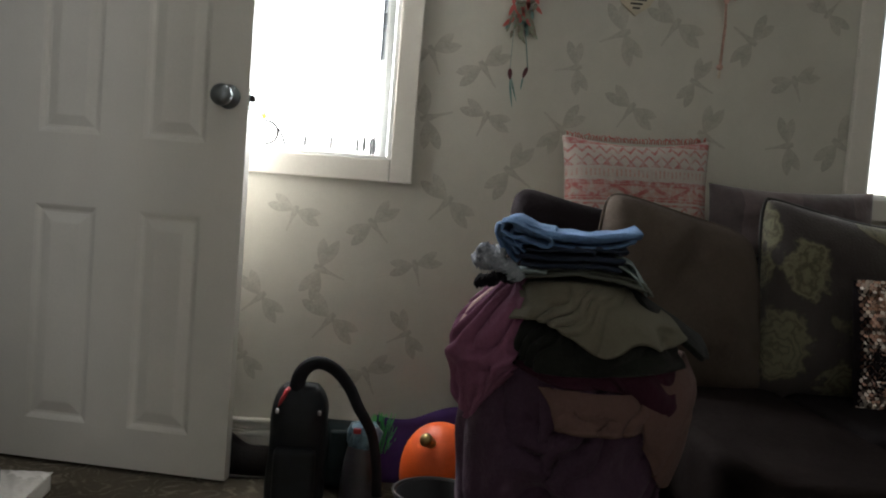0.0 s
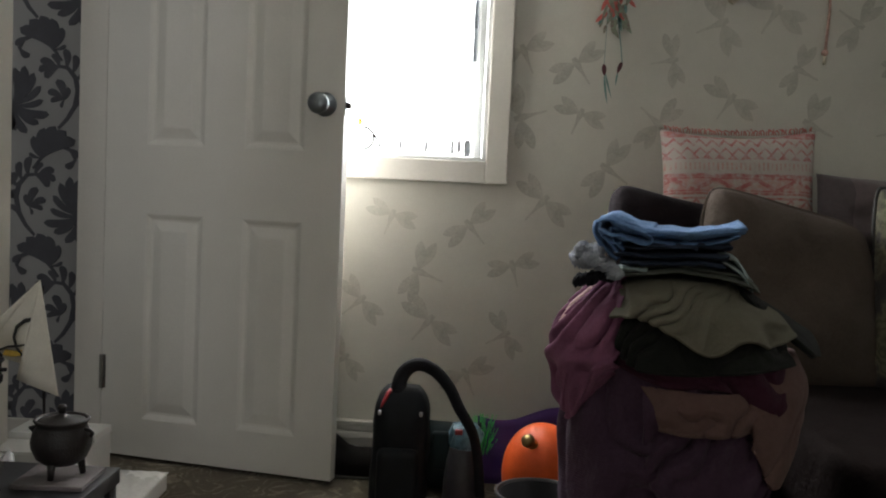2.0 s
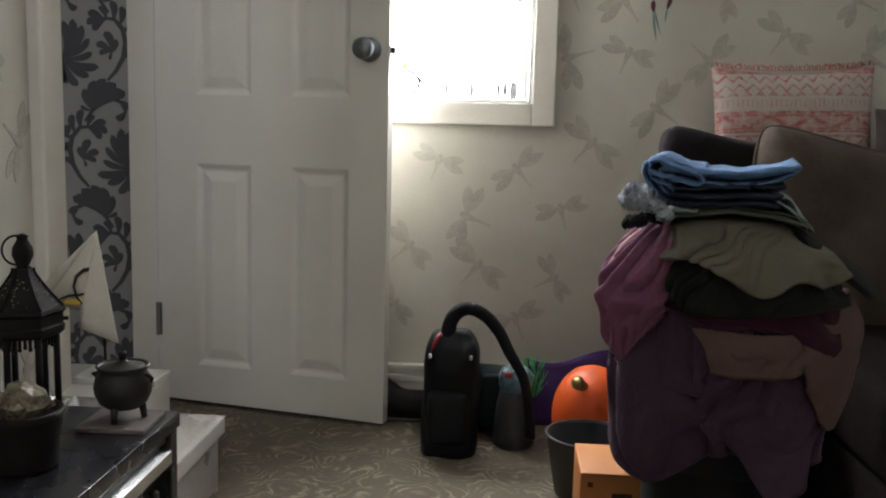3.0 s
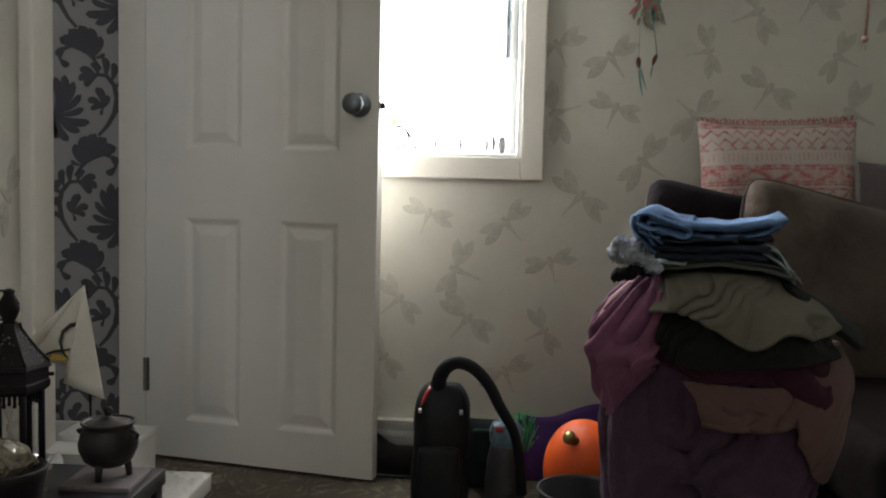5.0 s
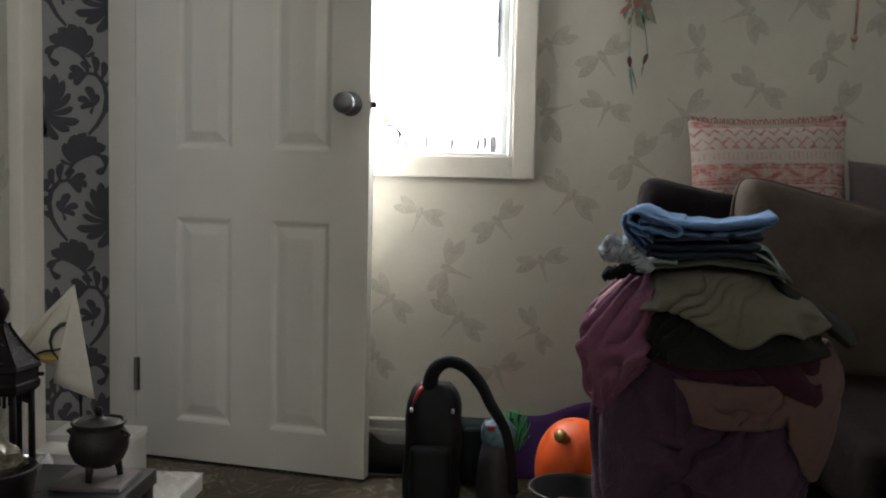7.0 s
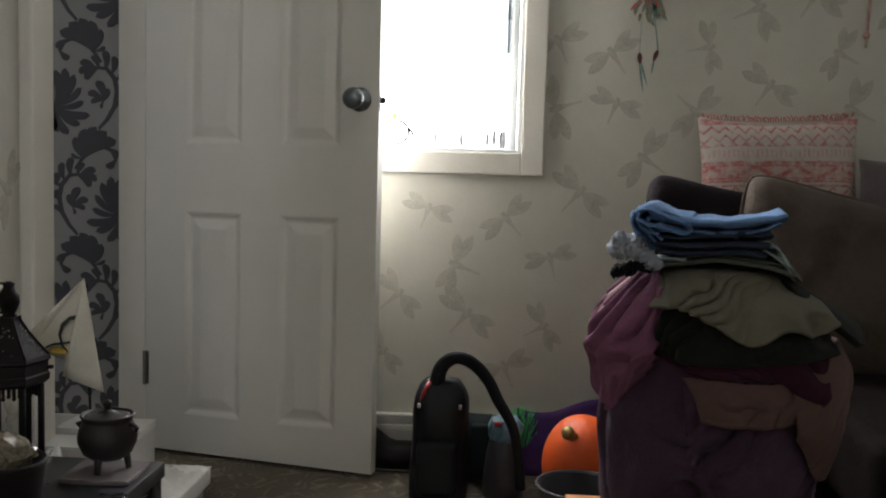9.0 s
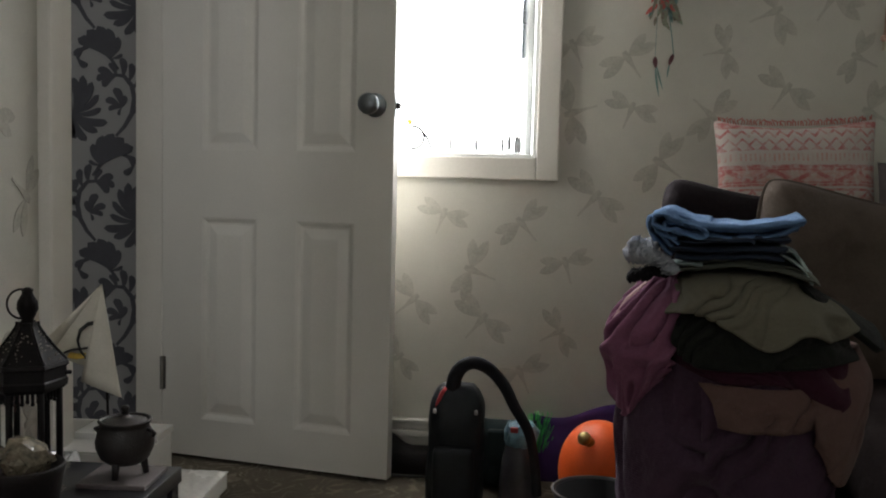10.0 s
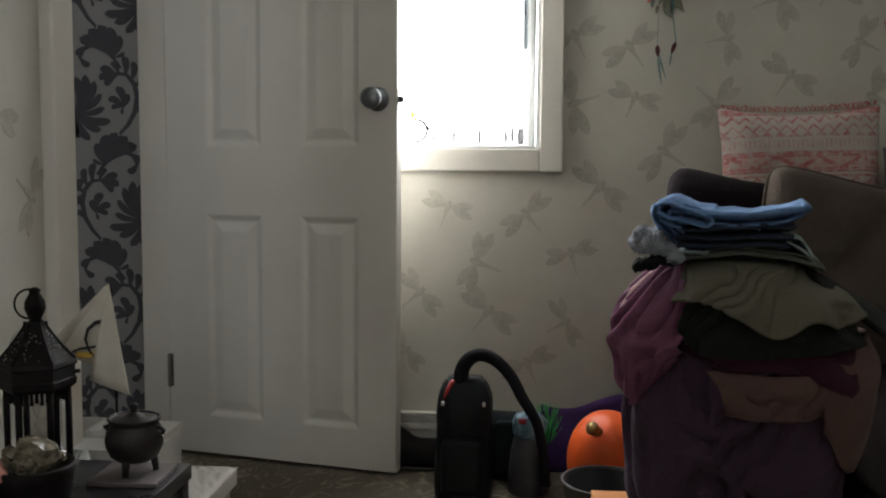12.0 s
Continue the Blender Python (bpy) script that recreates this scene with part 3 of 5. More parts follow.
def window(name, o, label):
    """A white casing, a deep reveal, a vinyl sash and one pane."""
    x0, x1, z0, z1 = o
    w = tagged(new(name), label, "window", kind="structure")
    c, y = 0.063, WALL_Y
    frame_ = part("window_frame", block(x0 - c, x0, y - 0.020, y - 0.001, z0 - c, z1 + c, 0.004), M_TRIM, w, smooth=False)
    part("window_frame", block(x1, x1 + c, y - 0.020, y - 0.001, z0 - c, z1 + c, 0.004), M_TRIM, w, smooth=False)
    part("window_sill", block(x0 + 0.001, x1 - 0.001, y - 0.019, y - 0.001, z0 - c, z0 - 0.0005, 0.004), M_TRIM, w, smooth=False)
    part("window_frame", block(x0 + 0.001, x1 - 0.001, y - 0.019, y - 0.001, z1, z1 + c, 0.004), M_TRIM, w, smooth=False)
    part("jamb", block(x0 - 0.001, x0 + 0.012, y - 0.010, y + 0.165, z0, z1, 0.003), M_VINYL, w, smooth=False)
    part("jamb", block(x1 - 0.012, x1 + 0.001, y - 0.010, y + 0.165, z0, z1, 0.003), M_VINYL, w, smooth=False)
    part("stool", block(x0 + 0.012, x1 - 0.012, y - 0.012, y + 0.165, z0 - 0.001, z0 + 0.010, 0.003), M_VINYL, w, smooth=False)
    part("head", block(x0 + 0.012, x1 - 0.012, y - 0.010, y + 0.165, z1 - 0.012, z1, 0.003), M_VINYL, w, smooth=False)
    a, b, d, e = x0 + 0.013, x1 - 0.013, z0 + 0.011, z1 - 0.013
    for n_, q in (("sash_stile", (a, a + 0.030, d, e)), ("sash_stile", (b - 0.040, b, d, e)), ("sash_rail", (a + 0.030, b - 0.030, d, d + 0.008)), ("sash_rail", (a + 0.030, b - 0.030, e - 0.036, e))):
        part(n_, block(q[0], q[1], y + 0.085, y + 0.125, q[2], q[3], 0.005), M_VINYL, w, smooth=False)
    part("sash_track", block(b - 0.030, b - 0.018, y + 0.070, y + 0.086, d, e, 0.003), M_VINYL, w, smooth=False)
    pane = part("pane", block(a + 0.028, b - 0.028, y + 0.103, y + 0.107, d + 0.006, e - 0.034), M_GLASS, w, smooth=False)
    pane.visible_shadow = False
    return w


window_1 = window("window_1", W1, "white framed window with a bright overcast sky")
window_2 = window("window_2", W2, "white framed window beside the sofa")
window_3 = window("window_3", (-W3[1], -W3[0], W3[2], W3[3]), "plain white framed window, assumed behind the camera")
window_3.matrix_basis = Matrix.Rotation(math.pi, 4, "Z") @ Matrix.Translation((0, -WALL_Y - BACK_Y, 0))
bm = block(-0.0065, 0.0065, -0.010, 0.0, -0.075, 0.10, 0.004)
block(-0.008, 0.008, -0.018, -0.004, 0.02, 0.06, 0.004, bm=bm)
latch = part("latch", bm, M_CHROME, window_1, "long grey sash lever")
latch.location = (0.013, WALL_Y + 0.070, 1.255)

# ---- wallpaper prints ----
bm = bmesh.new()
for s in (1, -1):
    for turn, long, wide, deep in ((77, 0.084, 0.029, 0.0008 + 0.0002 * s), (104, 0.076, 0.028, 0.0013 + 0.0002 * s)):
        plate(leaf(long, wide, 0.06 * s, 9, 1.35), 0, -deep, bm, Matrix.Rotation(radians(-turn * s), 4, "Y") @ Matrix.Translation((0.003, 0, 0)))
plate([(0.085 * k / 7, w) for k, w in enumerate((0.006, 0.009, 0.009, 0.006, 0.004, 0.0032, 0.003, 0.002))] + [(0.085 * k / 7, -w) for k, w in reversed(list(enumerate((0.006, 0.009, 0.009, 0.006, 0.004, 0.0032, 0.003, 0.002))))], 0, -0.0019, bm, Matrix.Translation((-0.016, 0, 0)))
fly_mesh = link("dragonfly_print", bm, M_MOTIF, False)
FLIES = [(-0.2, 0.73, -110), (0.02, 0.71, -49), (-0.12, 0.57, -21), (0.15, 0.6, -74), (-0.28, 0.48, -139), (-0.08, 0.43, -129), (0.14, 0.4, -151), (0.03, 0.28, -66), (0.23, 0.79, -131),
         (-0.32, 0.31, -143), (0.15, 1.21, -66), (0.15, 1.02, 17), (0.32, 1.04, -111), (0.54, 1.02, 139), (0.4, 0.89, -34), (0.57, 1.2, -168), (0.74, 1.1, -123), (0.7, 1.31, -156), (0.92, 1.19, -26),
         (0.3, 1.18, -55), (0.96, 1.04, -26), (1.22, 1.22, -69), (1.22, 1.03, -167), (1.37, 1.05, -33), (1.3, 1.42, 53), (1.08, 1.32, 147), (0.85, 1.35, -121)]
FLIES += [(0.17 + 0.19 * k, 1.56 + 0.06 * (k % 3), 57 * k) for k in range(7)]
for k, (x, z, a) in enumerate(FLIES):
    ob = fly_mesh if k == 0 else new("dragonfly_print", fly_mesh.data)
    ob.parent = wall_north
    ob.matrix_basis = Matrix.Translation((x, WALL_Y - 0.0003, z)) @ Matrix.Rotation(radians(-a), 4, "Y") @ Matrix.Scale(0.92 + 0.1 * (k % 3), 4)
for k in range(9):
    ob = new("dragonfly_print", fly_mesh.data)
    ob.parent = wall_west
    ob.matrix_basis = SIDE @ Matrix.Translation((0.83 + 0.13 * (k % 3), 0.0003, 0.32 + 0.15 * k)) @ Matrix.Rotation(math.pi, 4, "Z") @ Matrix.Rotation(radians(70 * k), 4, "Y")

# Damask: acanthus scrolls, plumes and sprays, mirrored from one half repeat to the next.
LAYER = [0.0008]
HALF_W, HALF_H = 0.200, 0.313


def next_layer():
    """Each printed leaf lies a hair above the last."""
    LAYER[0] += 0.00004
    return LAYER[0]


def lobe(bm, flip, x0, z0, x1, z1, wide=0.42, bend=0.12):
    """One fat printed leaf from its root to its tip, in shares of the half repeat."""
    if flip:
        x0, x1 = 1 - x0, 1 - x1
    d = Vector(((x1 - x0) * HALF_W, (z1 - z0) * HALF_H))
    turn = math.degrees(math.atan2(d.y, d.x))
    l, w, s = d.length, d.length * wide * 0.54, (-1 if flip else 1)
    side = [(k / 10, (k / 10) ** 0.75 * max(0.0, 1 - (k / 10) ** 5) ** 0.5) for k in range(11)]
    arch = lambda q: s * bend * l * math.sin(math.pi * q) * 0.8
    outline = [(q * l, w * r + arch(q)) for q, r in side] + [(q * l, -w * r + arch(q)) for q, r in side[-2:0:-1]]
    plate(outline, 0, -next_layer(), bm, Matrix.Translation((x0 * HALF_W, 0, z0 * HALF_H)) @ Matrix.Rotation(radians(-turn), 4, "Y"))


def printed_stem(bm, flip, pts, w):
    pts = [Vector(((1 - x if flip else x) * HALF_W, z * HALF_H)) for x, z in pts]
    n = len(pts) - 1
    out = []
    for k, p in enumerate(pts):
        d = pts[min(k + 1, n)] - pts[max(k - 1, 0)]
        nrm = Vector((-d.y, d.x)).normalized() * w * (0.4 + 0.6 * math.sin(math.pi * (k + 0.5) / (n + 1)))
        out.append((p + nrm, p - nrm))
    plate([tuple(a) for a, b in out] + [tuple(b) for a, b in reversed(out)], 0, -next_layer(), bm)


def damask_half(flip):
    LAYER[0] = 0.0008
    bm = bmesh.new()
    # the curled acanthus leaf
    printed_stem(bm, flip, ((0.34, 0.08), (0.21, 0.17), (0.10, 0.29), (0.06, 0.43), (0.10, 0.55), (0.22, 0.64), (0.40, 0.65)), 0.0075)
    for x0, z0, x1, z1 in ((0.10, 0.52, -0.06, 0.66), (0.15, 0.58, 0.10, 0.76), (0.24, 0.62, 0.25, 0.81), (0.33, 0.63, 0.44, 0.76), (0.36, 0.63, 0.62, 0.70), (0.38, 0.65, 0.64, 0.60), (0.30, 0.66, 0.55, 0.54), (0.08, 0.40, -0.05, 0.50), (0.12, 0.28, 0.00, 0.36)):
        lobe(bm, flip, x0, z0, x1, z1, 0.5)
    for x1, z1 in ((0.20, 0.46), (0.36, 0.53), (0.50, 0.42), (0.46, 0.33), (0.30, 0.27)):
        lobe(bm, flip, 0.26, 0.34, x1, z1, 0.52)
    # the great plume
    for x1, z1, w in ((0.84, 0.64, 0.30), (0.70, 0.58, 0.28), (0.60, 0.46, 0.27), (0.56, 0.33, 0.28), (0.47, 0.20, 0.30), (0.62, 0.11, 0.32), (0.80, 0.02, 0.36), (0.96, 0.04, 0.36), (0.98, 0.62, 0.30)):
        lobe(bm, flip, 1.00, 0.28, x1, z1, w)
    # the spray between two repeats
    for x1, z1 in ((0.24, 0.84), (0.30, 1.00), (0.46, 1.08), (0.62, 1.10), (0.78, 1.06), (0.92, 0.98)):
        lobe(bm, flip, 0.42, 0.80, x1, z1, 0.40)
    printed_stem(bm, flip, ((0.30, 0.70), (0.42, 0.80), (0.56, 0.89), (0.72, 0.92), (0.86, 0.88), (0.92, 0.80), (0.86, 0.73)), 0.006)
    lobe(bm, flip, 0.92, 0.80, 0.78, 0.72, 0.7)
    lobe(bm, flip, 0.80, 0.90, 0.98, 0.82, 0.5)
    return link("damask_print", bm, M_HALLMOTIF, False)


halves = [damask_half(0), damask_half(1)]
used = set()
for col in range(4):
    for row in range(8):
        flip = (col + row) % 2
        ob = new("damask_print", halves[flip].data) if flip in used else halves[flip]
        used.add(flip)
        ob.parent = wall_hall
        ob.matrix_basis = Matrix.Translation((-1.312 - HALF_W * col, HALL_Y - 0.0004, 0.905 + HALF_H * (row - 3)))


# ---- the door ----
door = tagged(new("door_1"), "white six-panel door standing open into the room", "door", kind="structure")
DOOR_W, DOOR_H = 0.700, 1.995
door.matrix_basis = Matrix.Translation((-1.004, 2.5145, 0.012)) @ Matrix.Rotation(radians(-12.42), 4, "Z")
# local: x along the door from the hinge, y = 0 the face towards the room, thickness behind it
stiles = (0.0, 0.128, 0.302, 0.420, 0.592, 0.700)
rails = (0.0, 0.110, 0.690, 0.880, 1.500, 1.600, 1.880, DOOR_H)
bm = bmesh.new()
panels = [(stiles[1], stiles[2]), (stiles[3], stiles[4])]
levels = [(rails[1], rails[2]), (rails[3], rails[4]), (rails[5], rails[6])]
body = bmesh.new()
for x0, x1 in ((0, stiles[1]), (stiles[2], stiles[3]), (stiles[4], DOOR_W)):
    block(x0, x1, 0, 0.035, 0, DOOR_H, bm=body)
for x0, x1 in panels:
    for z0, z1 in ((0, rails[1]), (rails[2], rails[3]), (rails[4], rails[5]), (rails[6], DOOR_H)):
        block(x0, x1, 0, 0.035, z0, z1, bm=body)
bmesh.ops.remove_doubles(body, verts=body.verts, dist=0.0004)
part("door_leaf", body, M_DOOR, door, smooth=False)
for x0, x1 in panels:
    for z0, z1 in levels:
        bm = bmesh.new()
        rings = []
        for inset, y in ((0, 0.0), (0.006, 0.0025), (0.014, 0.0085), (0.020, 0.0095), (0.046, 0.0025), (0.050, 0.002)):
            rings.append([bm.verts.new((a, y, b)) for a, b in ((x0 + inset, z0 + inset), (x1 - inset, z0 + inset), (x1 - inset, z1 - inset), (x0 + inset, z1 - inset))])
        for a, b in zip(rings, rings[1:]):
            for k in range(4):
                bm.faces.new((a[k], a[(k + 1) % 4], b[(k + 1) % 4], b[k]))
        bm.faces.new(rings[-1])
        back = [bm.verts.new((a, 0.03, b)) for a, b in ((x0, z0), (x1, z0), (x1, z1), (x0, z1))]
        bm.faces.new(back)
        for k in range(4):
            bm.faces.new((rings[0][k], rings[0][(k + 1) % 4], back[(k + 1) % 4], back[k]))
        part("door_panel", bm, M_DOOR, door, smooth=False)
turned = [(0.0315, 0.0), (0.032, 0.003), (0.029, 0.007), (0.014, 0.010), (0.0125, 0.026), (0.017, 0.032), (0.0255, 0.040), (0.0285, 0.050), (0.0265, 0.060), (0.018, 0.067), (0.006, 0.069)]
KX, KZ = DOOR_W - 0.053, 1.003
handle = part("door_handle", lathe(turned, 36, None, Matrix.Translation((KX, -0.0005, KZ)) @ Matrix.Rotation(radians(90), 4, "X")), M_CHROME, door, "round chrome door knob")
part("door_handle", lathe(turned, 36, None, Matrix.Translation((KX, 0.0355, KZ)) @ Matrix.Rotation(radians(-90), 4, "X")), M_CHROME, door, "round chrome door knob")
part("latch_plate", block(DOOR_W, DOOR_W + 0.0015, 0.006, 0.029, KZ - 0.028, KZ + 0.028), M_CHROME, door, smooth=False)
part("latch_bolt", block(DOOR_W + 0.001, DOOR_W + 0.012, 0.011, 0.024, KZ - 0.008, KZ + 0.008, 0.002), M_STEELDARK, door, "dark latch bolt")
for z in (0.205, 1.72):
    bm = lathe([(0.0055, -0.048), (0.0055, 0.048)], 12, None, Matrix.Translation((0.002, -0.006, z + 0.03)))
    block(0.004, 0.012, -0.0015, 0.0008, z - 0.018, z + 0.078, bm=bm)
    part("hinge", bm, M_HINGE, door, "worn grey steel hinge", smooth=False)


# ---- the sofa and its cushions ----
sofa = thing("sofa", 0, 0, 0, "dark chocolate microfibre sofa against the wallpapered wall", "sofa")
part("base", block(0.42, 2.30, 1.66, 2.54, 0.06, 0.28, 0.03), M_SOFA, sofa)
part("chaise_base", block(0.61, 0.96, 1.26, 1.70, 0.06, 0.276, 0.02), M_SOFA, sofa)
part("side_cushion", block(0.425, 0.598, 1.70, 2.24, 0.275, 0.42, 0.03, 4), M_SOFA, sofa)
part("backrest", block(0.42, 2.30, 2.28, 2.545, 0.24, 0.705, 0.07, 4), M_SOFA, sofa)
for x0, x1 in ((0.365, 0.965), (0.975, 1.62), (1.63, 2.28)):
    bm = block(max(x0, 0.60) if x0 < 0.9 else x0, x1, 1.24 if x0 < 0.9 else 1.575, 2.24, 0.275, 0.425, 0.035, 4)
    # The first seat takes the sofa's fabric, the others the near-black cloth.
    part("seat_cushion", bm, M_SOFA if x0 < 0.9 else M_SEATDARK, sofa)
for x, y in ((0.66, 1.31), (0.46, 2.46), (2.24, 1.72), (2.24, 2.46)):
    if x:
        part("leg", lathe([(0.022, 0.0), (0.03, 0.062)], 12, None, Matrix.Translation((x, y, 0))), M_LACQUER, sofa)


def pillow(name, w, h, d, at, tilt, lean, material, label, category="cushion", seed=0, pinch=0.05, piping=None, sag=0.0, lumps=0.012, slope=0.0, taper=0.0, soft_corner=0.0):
    """A loose cushion; its bottom middle stands at `at`; tilt leans it back."""
    ob = thing(name, *at, label, category)
    ob.matrix_basis = Matrix.Translation(at) @ Matrix.Rotation(radians(-tilt), 4, "X") @ Matrix.Rotation(radians(lean), 4, "Y") @ Matrix.Translation((0, 0, h / 2))
    cover = part("cover", cushion(w, h, d, seed, pinch, 30, lumps, sag, slope, taper, soft_corner), material, ob)
    if piping:
        part("piping", tube(rim_of(w, h, pinch, sag, slope, taper, soft_corner), 0.0045, 6), piping, cover)
    return ob


pillow("sofa_cushion", 0.46, 0.43, 0.17, (0.735, 2.00, 0.39), 10, 0, M_TAUPE, "large taupe suede sofa cushion leaning on the backrest", seed=3, pinch=0.02, piping=M_TAUPE, slope=0.20, taper=0.20, soft_corner=0.09, lumps=0.020)
pillow("sofa_cushion", 0.42, 0.45, 0.15, (0.545, 2.12, 0.387), 9, 0, M_DARKCUSH, "dark brown suede sofa cushion leaning on the backrest", seed=8, pinch=0.03, sag=0.016, slope=0.16, taper=0.05, soft_corner=0.13)
pillow("sofa_cushion", 0.52, 0.45, 0.18, (1.165, 1.97, 0.40), 10, 0, M_FLORAL, "dark tapestry cushion with olive blooms and black piping", seed=12, pinch=0.03, piping=M_PIPING, sag=0.020, slope=0.13, taper=0.04, soft_corner=0.07)
pillow("throw_pillow", 0.475, 0.20, 0.13, (1.172, 2.41, 0.702), 3, -1.0, M_PLUMBLOCK, "long grey-plum bolster pillow lying on the sofa back", "pillow", 21, 0.02, sag=0.012, lumps=0.024)
coral = pillow("throw_pillow", 0.425, 0.345, 0.11, (0.750, 2.455, 0.668), 7, -1.8, M_CORAL, "white cotton pillow with coral zigzag bands and fringe", "pillow", 31, 0.05, lumps=0.008, sag=0.018)
bm = bmesh.new()
for k in range(60):
    x = -0.20 + 0.40 * k / 59
    z = 0.168 - 0.010 * (1 - (x / 0.2) ** 2)
    tube([(x, 0, z - 0.004), (x + random.uniform(-0.004, 0.004), random.uniform(-0.006, 0.006), z + 0.006), (x + random.uniform(-0.008, 0.008), random.uniform(-0.01, 0.01), z + random.uniform(0.008, 0.014))], 0.0016, 4, bm)
part("fringe", bm, M_CORALTRIM, coral, "ragged coral fringe")

sequin = pillow("sequin_pillow", 0.34, 0.28, 0.12, (1.245, 1.84, 0.425), 8, -2.0, M_DARKCUSH, "copper and silver sequin pillow on the sofa seat", "pillow", 41, 0.03)
bm = bmesh.new()
rng = random.Random(5)
for i in range(42):
    for j in range(38):
        u, v = -0.97 + 1.94 * (i + 0.5 * (j % 2)) / 42, -0.97 + 1.94 * j / 37
        puff = ((1 - u ** 4) * (1 - v ** 4)) ** 0.55
        c = Vector((0.17 * u * (1 - 0.03 * (1 - v * v)), -0.06 * puff - 0.004, 0.14 * v * (1 - 0.03 * (1 - u * u))))
        t1 = Vector((1, rng.uniform(-0.7, 0.7) + 0.3 * u, rng.uniform(-0.2, 0.2))).normalized()
        t2 = Vector((rng.uniform(-0.2, 0.2), rng.uniform(-0.7, 0.7) + 0.3 * v, 1)).normalized()
        bm.faces.new([bm.verts.new(c + (t1 * math.cos(a) + t2 * math.sin(a)) * 0.0052) for a in (k * math.pi / 3 for k in range(6))])
tagged(part("sequin_cover", bm, M_SEQUIN, sequin, "flipped copper and silver sequins", smooth=False), kind="stuff")


# ---- the laundry pile ----
PX, PY = 0.360, 1.46
hamper = thing("laundry_hamper", PX, PY, 0, "black fabric laundry hamper heaped with clothes", "hamper")
basket = part("basket", lathe([(0.112, 0.0), (0.116, 0.01), (0.126, 0.50), (0.122, 0.51), (0.116, 0.50)], 40), M_HAMPER, hamper)
part("rim", tube(arc(0, 0, 0.505, 0.122, 0, 360, 40, "xy"), 0.006, 8), M_STRAP, basket, "bound black rim")
part("foot_ring", tube(arc(0, 0, 0.010, 0.116, 0, 360, 40, "xy"), 0.006, 8), M_STRAP, basket)
for s in (-1, 1):
    part("carry_handle", tube(arc(s * 0.122, 0, 0.38, 0.05, 0, 180, 14, "yz"), 0.006, 8), M_STRAP, hamper, "black webbing carry handle")
FACING = -13.85     # the pile is turned this far from the room's axes


class Heap:
    """The heaped body under the clothes: half width and half depth at each height."""
    Z = (0.0, 0.30, 0.45, 0.55, 0.60, 0.64, 0.665, 0.68, 0.69, 0.697)
    WIDE = (0.125, 0.146, 0.158, 0.158, 0.146, 0.124, 0.104, 0.092, 0.076, 0.0)
    DEEP = (0.120, 0.135, 0.146, 0.150, 0.147, 0.137, 0.122, 0.106, 0.082, 0.0)

    @classmethod
    def at(cls, turn, z, lift):
        """The point at an angle (radians, 0 faces the room), a height and a distance off the body."""
        a, b = np.interp(z, cls.Z, cls.WIDE) + lift, np.interp(z, cls.Z, cls.DEEP) + lift
        return np.stack([a * np.sin(turn), -b * np.cos(turn), z], -1)


def smooth_rows(rows, count):
    """A smooth curve through rows of numbers, cut into count steps."""
    p = np.asarray(rows, float)
    p = np.concatenate([2 * p[:1] - p[1:2], p, 2 * p[-1:] - p[-2:-1]])
    s = np.linspace(0, len(p) - 3 - 1e-6, count)
    i = s.astype(int)
    f = (s - i).reshape((-1,) + (1,) * (p.ndim - 1))
    p0, p1, p2, p3 = p[i], p[i + 1], p[i + 2], p[i + 3]
    return 0.5 * (2 * p1 + (p2 - p0) * f + (2 * p0 - 5 * p1 + 4 * p2 - p3) * f ** 2 + (3 * p1 - p0 - 3 * p2 + p3) * f ** 3)


def hung(net, folds=5.0, depth=0.008, slant=0.0, seed=0, n=90, m=56, grow=0.35, sharp=0.6):
    """Cloth hung on the heap: rows from its top to its hem of (angle in degrees, height, lift), with folds running down it."""
    rng_ = np.random.default_rng(seed)
    g = smooth_rows(np.swapaxes(smooth_rows(net, m), 0, 1), n)
    u, v = np.meshgrid(np.linspace(0, 1, n), np.linspace(0, 1, m), indexing="ij")
    k = rng_.uniform(0, 6.28, 9)
    wander = 0.30 * np.sin(5.2 * u + 2.3 * v + k[0]) + 0.17 * np.sin(9.3 * u + 4.7 * v + k[1]) + 0.07 * np.sin(17 * u - 6 * v + k[2])
    phase = folds * (u + slant * v) + wander * folds * 0.55 + k[3]
    main = np.abs(np.cos(np.pi * phase)) ** sharp - 0.62
    second = np.abs(np.cos(np.pi * (2.3 * phase + 0.7 * np.sin(5 * v + k[4])))) - 0.6
    size = 0.72 + 0.42 * np.sin(2 * np.pi * (0.8 * u * folds / 3 + 0.5 * v) + k[5])
    cross = np.sin(9 * v + 5 * u + k[6] + 1.5 * np.sin(6 * u + k[7])) * np.sin(4.0 * u * folds / 2 + k[8])
    lift = depth * (grow + (1 - grow) * v) * (main * size + 0.16 * second * np.sin(3 * v + 4 * u + k[1]) + 0.30 * cross)
    return Heap.at(np.radians(g[..., 0]), g[..., 1], g[..., 2] + lift)


